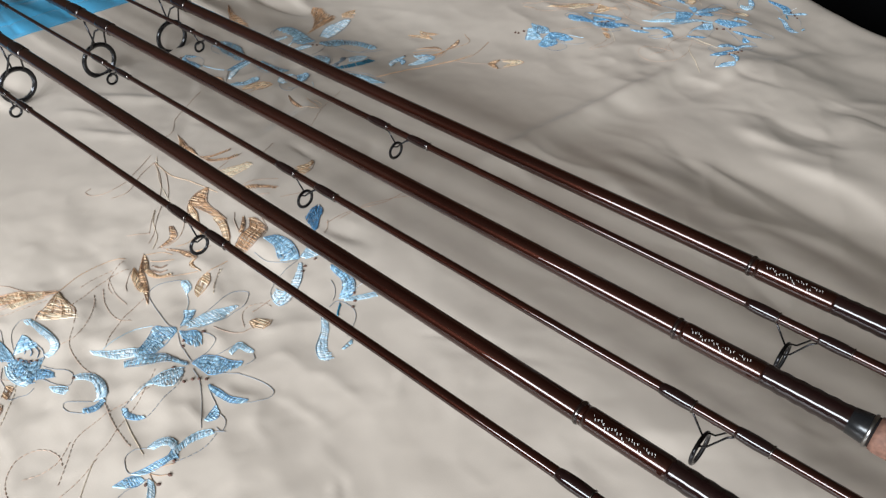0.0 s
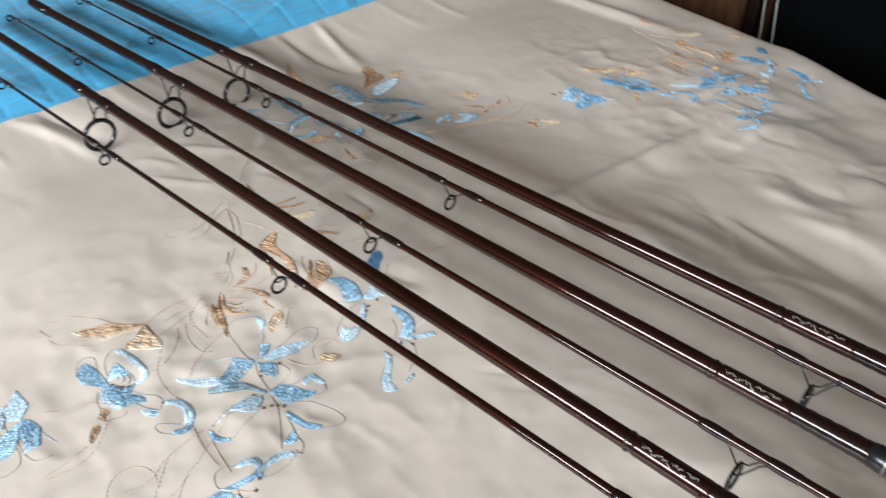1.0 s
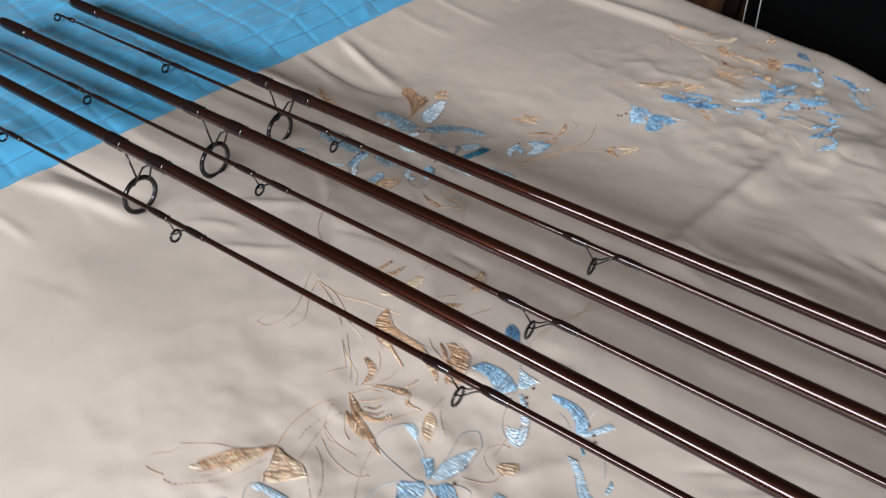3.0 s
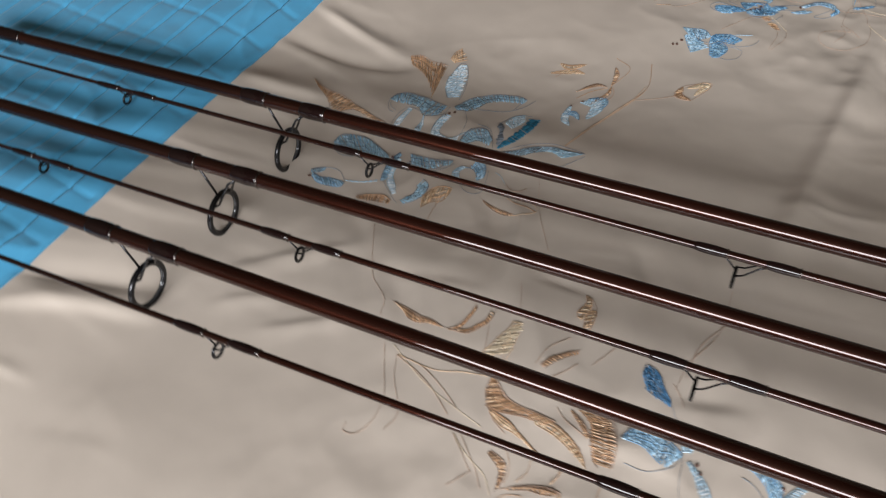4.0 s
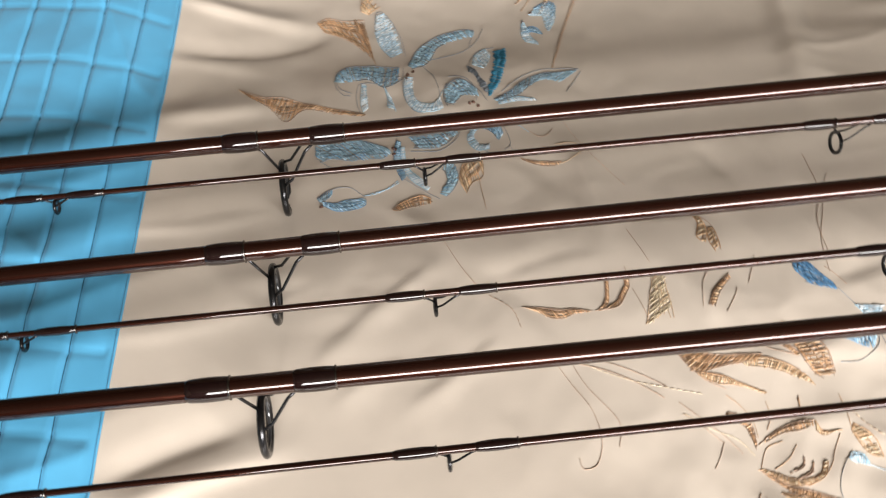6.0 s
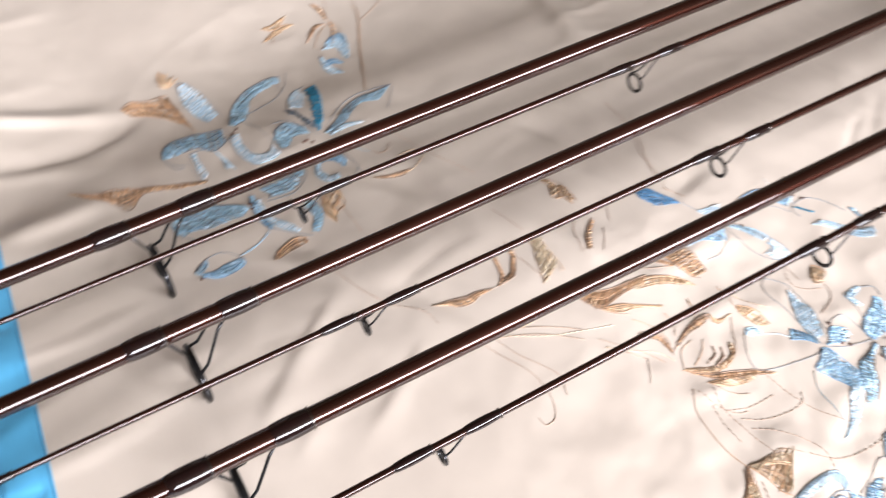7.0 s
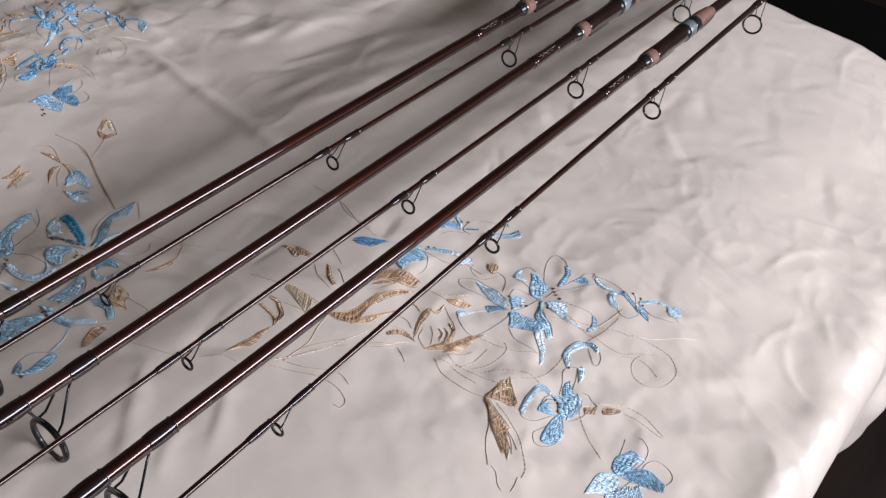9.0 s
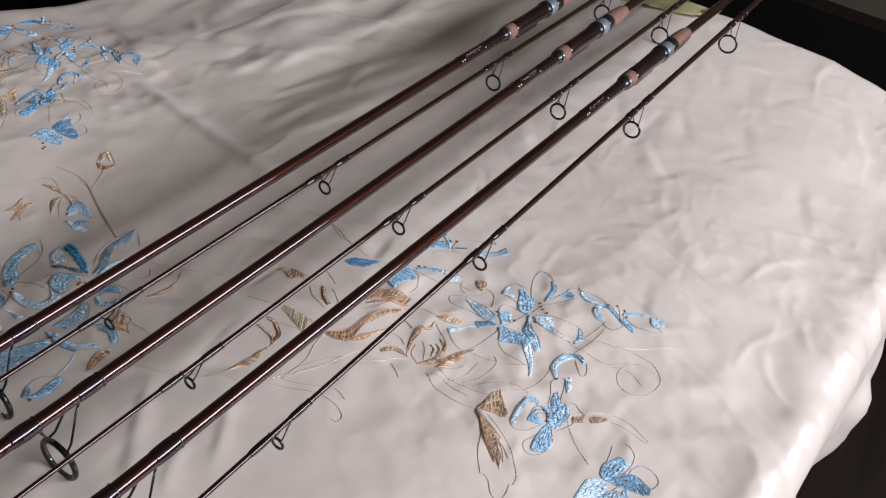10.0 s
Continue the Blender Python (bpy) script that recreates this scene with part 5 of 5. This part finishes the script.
class Stitches:
    """Gathers raised thread stitches in the plane of the bed and lays them on the cloth."""

    def __init__(self):
        self.rows, self.strips = [], []

    def add(self, p, q, width, height):
        self.rows.append((*p, *q, width, height))

    def strip(self, pts, width, height, pitch=0.004, gap=0.0):
        """One thread that runs along the points and dips into the cloth between its stitches."""
        pts = np.asarray(pts)
        seg = np.hypot(*np.diff(pts, axis=0).T)
        s = np.concatenate([[0], np.cumsum(seg)])
        n = max(1, round(s[-1] / pitch))
        d = np.linspace(0, s[-1], n * 4 + 1)
        c = np.stack([np.interp(d, s, pts[:, 0]), np.interp(d, s, pts[:, 1])], -1)
        t = np.gradient(c, axis=0)
        t /= np.hypot(t[:, 0], t[:, 1])[:, None] + 1e-9
        side = np.stack([-t[:, 1], t[:, 0]], -1) * width / 2
        k = np.arange(len(d)) % 4
        top = np.where(k == 0, height * (0.45 - 3.2 * gap), height)
        self.strips.append((np.stack([c - side, c, c + side], 1), np.stack([top - height * 1.15, top, top - height * 1.15], 1)))

    def mesh(self, name, mat, parent):
        co, faces, base = [], [], 0
        for c, l in self.strips:
            x, y, z = spread_point(c[..., 0].ravel(), c[..., 1].ravel())
            co += np.stack([x, y, z + l.ravel() + 0.0003], -1).tolist()
            for i in range(len(c) - 1):
                a = base + 3 * i
                faces += [(a, a + 3, a + 4, a + 1), (a + 1, a + 4, a + 5, a + 2)]
            base += 3 * len(c)
        if self.rows:
            more, quads = self.satin()
            faces += (quads + base).tolist()
            co += more.tolist()
        me = bpy.data.meshes.new(name)
        me.from_pydata(co, [], faces)
        me.polygons.foreach_set("use_smooth", [True] * len(me.polygons))
        me.materials.append(mat)
        ob = new(name, me)
        ob.parent = parent
        return ob

    def satin(self):
        r = np.array(self.rows)
        p, q, w, h = r[:, 0:2], r[:, 2:4], r[:, 4:5], r[:, 5]
        d = q - p
        n = np.hypot(d[:, 0], d[:, 1])[:, None] + 1e-9
        side = np.stack([-d[:, 1], d[:, 0]], -1) / n * w / 2
        verts, lift = [], []
        for f, k, z in ((0.0, 0.35, 0.0), (0.3, 1.0, 1.0), (0.7, 1.0, 1.0), (1.0, 0.35, 0.0)):
            c = p + d * f
            for m, zz in ((-1, -0.15), (0, z), (1, -0.15)):
                verts.append(c + side * k * m)
                lift.append(h * zz)
        v = np.stack(verts, 1).reshape(-1, 2)
        l = np.stack(lift, 1).reshape(-1)
        x, y, z = spread_point(v[:, 0], v[:, 1])
        co = np.stack([x, y, z + l + 0.0003], -1)
        quads = np.array([(a * 3 + b, a * 3 + b + 1, a * 3 + b + 4, a * 3 + b + 3) for a in range(3) for b in range(2)])
        faces = (np.arange(len(r))[:, None, None] * 12 + quads[None]).reshape(-1, 4)[:, ::-1]
        return co, faces


# GLINT paints satin sheen with paler stitches; LINE_OF gives outlines and painted shade
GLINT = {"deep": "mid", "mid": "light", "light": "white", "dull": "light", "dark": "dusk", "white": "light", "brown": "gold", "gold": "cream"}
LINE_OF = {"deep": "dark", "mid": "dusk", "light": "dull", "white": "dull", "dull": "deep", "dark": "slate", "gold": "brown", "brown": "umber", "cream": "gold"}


def even(pts, n):
    """n points at even steps along a smooth line."""
    q = spline(pts, 8)
    far = np.concatenate([[0], np.cumsum(np.hypot(*np.diff(q, axis=0).T))])
    d = np.linspace(0, far[-1], n)
    return np.stack([np.interp(d, far, q[:, 0]), np.interp(d, far, q[:, 1])], -1), far[-1]


def satin_shape(thread, near_edge, far_edge, parent, name):
    """A shape of slanted, slightly uneven satin stitches from one edge to the other, with thin lines worked along it."""
    golden = thread in ("gold", "cream", "brown", "umber")
    long = max(even(near_edge, 2)[1], even(far_edge, 2)[1], 0.003)
    n = max(5, int(long / (0.00095 if golden else 0.00075)))
    a, b = even(near_edge, n)[0], even(far_edge, n)[0]
    wide = np.hypot(*(b - a).T)
    W = float(np.median(wide))
    lean, ph = RNG.choice((-1, 1)) * RNG.uniform(0.3, 0.6), RNG.uniform(0, 6.28)
    # every few stitches another shade of the same thread: bands across the shape, broken at uneven places, painting
    # glints and shade
    shades = {thread: Stitches()}
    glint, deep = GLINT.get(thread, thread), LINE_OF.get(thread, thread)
    pace = RNG.uniform(1.5, 2.3)
    for k in range(n):
        if RNG.random() < (0.26 + 0.24 * math.sin(0.9 * k + ph) if golden else 0.18 if thread == "dull" else 0.06):
            continue
        j = min(max(int(k + lean * wide[k] / long * n), 0), n - 1)
        p, q = Vector(a[k]), Vector(b[j])
        span = (q - p).length
        if span < 0.0005:
            continue
        lo, hi = RNG.uniform(-0.10, 0.06), 1 - RNG.uniform(-0.06, 0.08 + 0.16 * abs(math.sin(0.31 * k + ph)))
        cuts = max(1, round(span / (0.009 if golden else 0.0048)))
        marks = [lo] + [lo + (hi - lo) * (m + RNG.uniform(-0.3, 0.3)) / cuts for m in range(1, cuts)] + [hi]
        for m0, m1 in zip(marks, marks[1:]):
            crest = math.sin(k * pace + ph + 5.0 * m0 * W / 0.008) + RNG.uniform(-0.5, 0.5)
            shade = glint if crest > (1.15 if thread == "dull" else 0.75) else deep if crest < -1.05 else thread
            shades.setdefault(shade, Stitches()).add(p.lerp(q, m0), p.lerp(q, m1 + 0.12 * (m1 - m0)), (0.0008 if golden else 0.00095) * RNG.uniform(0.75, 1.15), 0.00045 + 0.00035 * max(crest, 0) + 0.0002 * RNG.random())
    if golden:
        for m in range(2 + int(W / 0.0025)):
            at, lo, hi = RNG.uniform(0.05, 0.95), int(n * RNG.uniform(0, 0.2)), int(n * RNG.uniform(0.75, 1.0))
            if hi - lo > 3:
                shades.setdefault(deep if m == 0 else thread, Stitches()).strip((a * (1 - at) + b * at)[lo:hi], 0.0005, 0.0007)
    if not shades[thread].rows:
        shades[thread].strip((a + b) / 2, 0.0006, 0.0006)
    ob = shades[thread].mesh(name, THREAD[thread], parent)
    inner = ob if parent is bedspread else parent
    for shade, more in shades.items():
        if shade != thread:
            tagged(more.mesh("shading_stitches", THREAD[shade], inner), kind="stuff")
    edge = "slate" if thread == "dull" else LINE_OF.get(thread)
    if edge and W > 0.0025:
        e = Stitches()
        e.strip(a + (a - b) * 0.04, 0.00045, 0.0006)
        e.strip((b + (b - a) * 0.02)[: int(n * RNG.uniform(0.6, 1.0)) + 2], 0.0004, 0.0005)
        if W > 0.0035 and not golden:
            for at in np.arange(0.30, 0.9, max(0.0026 / W, 0.25)):
                ripple = at + 0.05 * np.sin(np.arange(n) * RNG.uniform(0.25, 0.4) + ph)
                lo, hi = int(n * RNG.uniform(0.02, 0.2)), int(n * RNG.uniform(0.65, 0.95))
                if hi - lo > 4:
                    e.strip((a * (1 - ripple[:, None]) + b * ripple[:, None])[lo:hi], 0.00055, 0.0009)
        e.mesh("outline_thread", THREAD[edge], inner)
    return ob


def stem(thread, dashed, pts, parent, name="outline_thread"):
    st = Stitches()
    st.strip(spline(pts, 10), 0.00040 if dashed else 0.00034, 0.0004, 0.0045 if dashed else 0.004, 0.5 if dashed else 0.0)
    return st.mesh(name, THREAD[thread], parent)


def far_repeat(u, v):
    """Where the pattern's second, slightly drawn-in repeat lies."""
    return 0.876 * u + 0.118 * v - 0.004, 0.219 * u + 0.866 * v + 0.757


def motif(groups, again=False):
    shift = lambda pts: [far_repeat(u, v) for u, v in pts] if again else pts
    # far repeat takes darker threads: its dimmer light is put into the colour
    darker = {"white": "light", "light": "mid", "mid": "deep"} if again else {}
    for kind, fills, lines, knots in groups:
        parent = bedspread
        if kind == "flower":
            st = Stitches()
            for u, v in shift(knots or [fills[0][1][0]]):
                a = RNG.uniform(0, 6.28)
                st.add((u, v), (u + 0.0034 * math.cos(a), v + 0.0034 * math.sin(a)), 0.0026, 0.0014)
            parent = st.mesh("embroidered_flower", THREAD["stamen"], bedspread)
        for thread, near_edge, far_edge in fills:
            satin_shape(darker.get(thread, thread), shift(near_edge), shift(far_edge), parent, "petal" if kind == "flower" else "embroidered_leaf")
        for thread, dashed, pts in lines:
            stem(thread, dashed, shift(pts), parent, "outline_thread" if kind == "flower" else "embroidered_stem")


motif(REPEAT_MOTIF)
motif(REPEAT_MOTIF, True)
motif(MIDDLE_MOTIF)


def tendril(pts, thread="umber", dashed=False, again=False):
    stem(thread, dashed, [far_repeat(u, v) for u, v in pts] if again else pts, bedspread, "embroidered_tendril")


for again in (False, True):
    tendril([(0.037, 0.109), (0.040, 0.065), (0.028, 0.026), (0.026, -0.002)], 'umber', False, again)
    tendril([(0.051, 0.089), (0.031, 0.047), (0.030, 0.011)], 'umber', False, again)
    tendril([(-0.179, -0.062), (-0.138, -0.082), (-0.087, -0.095)], 'cream', True, again)
    tendril([(-0.185, -0.065), (-0.173, -0.086), (-0.162, -0.105), (-0.159, -0.125), (-0.164, -0.140), (-0.173, -0.143), (-0.175, -0.136)], 'umber', False, again)
tendril([(-0.155, 0.160), (-0.138, 0.121), (-0.111, 0.080)], 'umber', True)
tendril([(-0.258, 0.040), (-0.241, 0.008), (-0.228, -0.012)], 'umber', False)
tendril([(-0.228, -0.012), (-0.209, -0.026), (-0.203, -0.042)], 'umber', True)
tendril([(-0.121, 0.371), (-0.113, 0.332), (-0.128, 0.288), (-0.146, 0.237)], 'umber', False)
tendril([(-0.313, 0.076), (-0.297, 0.081), (-0.285, 0.089)], 'mid', True)

# ---- the room ----
def structure(name, bm, mat, m, label, category):
    ob = mesh_object(name, bm, mat, None, "", False)
    ob.matrix_world = m
    return tagged(ob, label, category, kind="structure")


HERE = bed_pose(0, 0, 0)
RU0, RU1, RV0, RV1, TOP = -1.6, 3.2, WIN_V, 1.9, 2.2
floor = structure("floor", box((RU0 - 0.15, RV0 - 0.15, FLOOR - 0.1), (RU1 + 0.15, RV1 + 0.15, FLOOR)), DARKWOOD, HERE, "dark brown floor with deep shade put into its colour", "floor")
structure("ceiling", box((RU0 - 0.15, RV0 - 0.15, TOP), (RU1 + 0.15, RV1 + 0.15, TOP + 0.1)), PLASTER, HERE, "plain painted ceiling", "ceiling")
structure("wall_north", box((RU0, RV1, FLOOR), (RU1, RV1 + 0.15, TOP)), PLASTER, HERE, "plain painted wall", "wall")
structure("wall_west", box((RU0 - 0.15, RV0 - 0.15, FLOOR), (RU0, RV1 + 0.15, TOP)), PLASTER, HERE, "plain painted wall", "wall")
structure("wall_east", box((RU1, RV0 - 0.15, FLOOR), (RU1 + 0.15, RV1 + 0.15, TOP)), PLASTER, HERE, "plain painted wall", "wall")
w0, w1, z0, z1 = WIN_U - WIN_W / 2, WIN_U + WIN_W / 2, WIN_Z - WIN_H / 2, WIN_Z + WIN_H / 2
wall = bmesh.new()
for a, b in (((RU0, FLOOR), (w0, TOP)), ((w1, FLOOR), (RU1, TOP)), ((w0, FLOOR), (w1, z0)), ((w0, z1), (w1, TOP))):
    add_box(wall, (a[0], RV0 - 0.15, a[1]), (b[0], RV0, b[1]))
structure("wall_south", wall, PLASTER, HERE, "plain painted wall with a window opening", "wall")
window = tagged(new("window_1"), "white framed window letting in daylight", "window", kind="structure")
window.matrix_world = HERE
for a, b in (((w0, z0), (w1, z0 + 0.05)), ((w0, z1 - 0.05), (w1, z1)), ((w0, z0 + 0.05), (w0 + 0.05, z1 - 0.05)), ((w1 - 0.05, z0 + 0.05), (w1, z1 - 0.05)), ((WIN_U - 0.03, z0 + 0.05), (WIN_U + 0.03, z1 - 0.05))):
    part("window_frame", box((a[0] + 0.002, RV0 - 0.11, a[1] + 0.002), (b[0] - 0.002, RV0 - 0.05, b[1] - 0.002), 0.004), WHITEPAINT, window)
part("window_sill", box((w0 - 0.05, RV0 + 0.003, z0 - 0.04), (w1 + 0.05, RV0 + 0.16, z0 - 0.003), 0.006), WHITEPAINT, window)

# wardrobe beyond the far side of the bed
wardrobe = tagged(new("wardrobe"), "reddish brown wooden wardrobe beside the bed", "wardrobe")
wardrobe.matrix_world = HERE
part("carcass", box((-1.20, 1.27, FLOOR), (-0.262, 1.80, 1.35), 0.003), WOOD, wardrobe)
for a, b in ((-1.195, -0.885), (-0.880, -0.575), (-0.570, -0.288)):
    dr = part("door", box((a, 1.248, FLOOR + 0.08), (b, 1.268, 1.33), 0.004), WOOD, wardrobe)
    part("handle", lathe([(0.0, 0.006), (0.004, 0.010), (0.012, 0.012), (0.016, 0.008)], 16), STEEL, dr).matrix_local = Matrix.Translation((b - 0.04, 1.248, 0.45)) @ pose(0, 0, 0, 0, 0, -90)
part("end_post", box((-0.284, 1.243, FLOOR), (-0.255, 1.266, 1.34), 0.004), DARKWOOD, wardrobe)

cabinet = tagged(new("cabinet"), "black lacquered cabinet with deep shadow put into its colour", "cabinet")
cabinet.matrix_world = HERE
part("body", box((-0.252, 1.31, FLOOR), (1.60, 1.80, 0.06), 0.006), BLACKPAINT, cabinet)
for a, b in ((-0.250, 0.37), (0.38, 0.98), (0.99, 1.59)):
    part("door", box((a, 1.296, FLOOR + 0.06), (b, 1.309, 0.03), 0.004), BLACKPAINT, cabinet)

drape = bmesh.new()
n, m = 60, 14
grid = []
for i in range(n + 1):
    uu = -0.212 + 1.75 * i / n
    rowv = []
    for k in range(m + 1):
        d = k / m * 0.375
        wv = 0.006 * math.sin(uu * 31) * min(1, max(0, d - 0.25) * 10) + 0.004 * noise.noise((uu * 6, d * 5, 0))
        if d < 0.28:
            p = (uu, 1.30 + 0.28 - d + 0.004, 0.066 + wv * 0.4)
        else:
            p = (uu + 0.01 * noise.noise((uu * 4, 3, 1)), 1.289 - wv - 0.004, 0.066 - (d - 0.28) * 0.95 - 0.004 * noise.noise((uu * 5, 1, 1)))
        rowv.append(drape.verts.new(p))
    grid.append(rowv)
for i in range(n):
    for k in range(m):
        drape.faces.new((grid[i][k], grid[i + 1][k], grid[i + 1][k + 1], grid[i][k + 1]))
bmesh.ops.solidify(drape, geom=list(drape.faces), thickness=0.003)
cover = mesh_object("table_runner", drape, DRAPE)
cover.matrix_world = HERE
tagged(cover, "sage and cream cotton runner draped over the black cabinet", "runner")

for k, (ua, ub) in enumerate(((-0.252, -0.229), (-0.228, -0.199))):
    cord = mesh_object("cord", tube([(ua - 0.13, 1.236, 0.75), (ua, 1.236, 0.0), (ub, 1.236, -0.24), (ub + 0.03, 1.236, -0.40)], 0.0014, 8), CORD)
    cord.matrix_world = HERE
    tagged(cord, "thin white cord hanging before the dark cabinet", "cord", "pair of hanging cords")

# black bench added to fill the dark mass beyond the bed's foot
bench = tagged(new("bench"), "black bench added for the dark mass beyond the foot of the bed", "bench")
bench.matrix_world = HERE
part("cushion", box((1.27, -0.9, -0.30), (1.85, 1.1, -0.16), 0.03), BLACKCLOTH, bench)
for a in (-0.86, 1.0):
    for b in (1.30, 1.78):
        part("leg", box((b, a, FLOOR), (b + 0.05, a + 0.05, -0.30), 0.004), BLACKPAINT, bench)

# pale towel folded over the foot of the bed
tw = bmesh.new()
g = []
for i in range(25):
    r = []
    for k in range(19):
        vv = 0.025 + 0.30 * k / 18
        start = 0.972 - 0.45 * min(vv - 0.025, 0.09)
        uu = start + (1.09 - start) * i / 24
        x, y, z = spread_point(np.array([uu]), np.array([vv]))
        r.append(tw.verts.new((x[0], y[0], z[0] + 0.004 + 0.004 * abs(noise.noise((uu * 25, vv * 18, 2))))))
    g.append(r)
for i in range(24):
    for k in range(18):
        tw.faces.new((g[i][k], g[i + 1][k], g[i + 1][k + 1], g[i][k + 1]))
bmesh.ops.solidify(tw, geom=list(tw.faces), thickness=0.004)
tagged(mesh_object("towel", tw, TOWEL), "pale yellow cotton cloth lying on the bedspread edge", "towel")
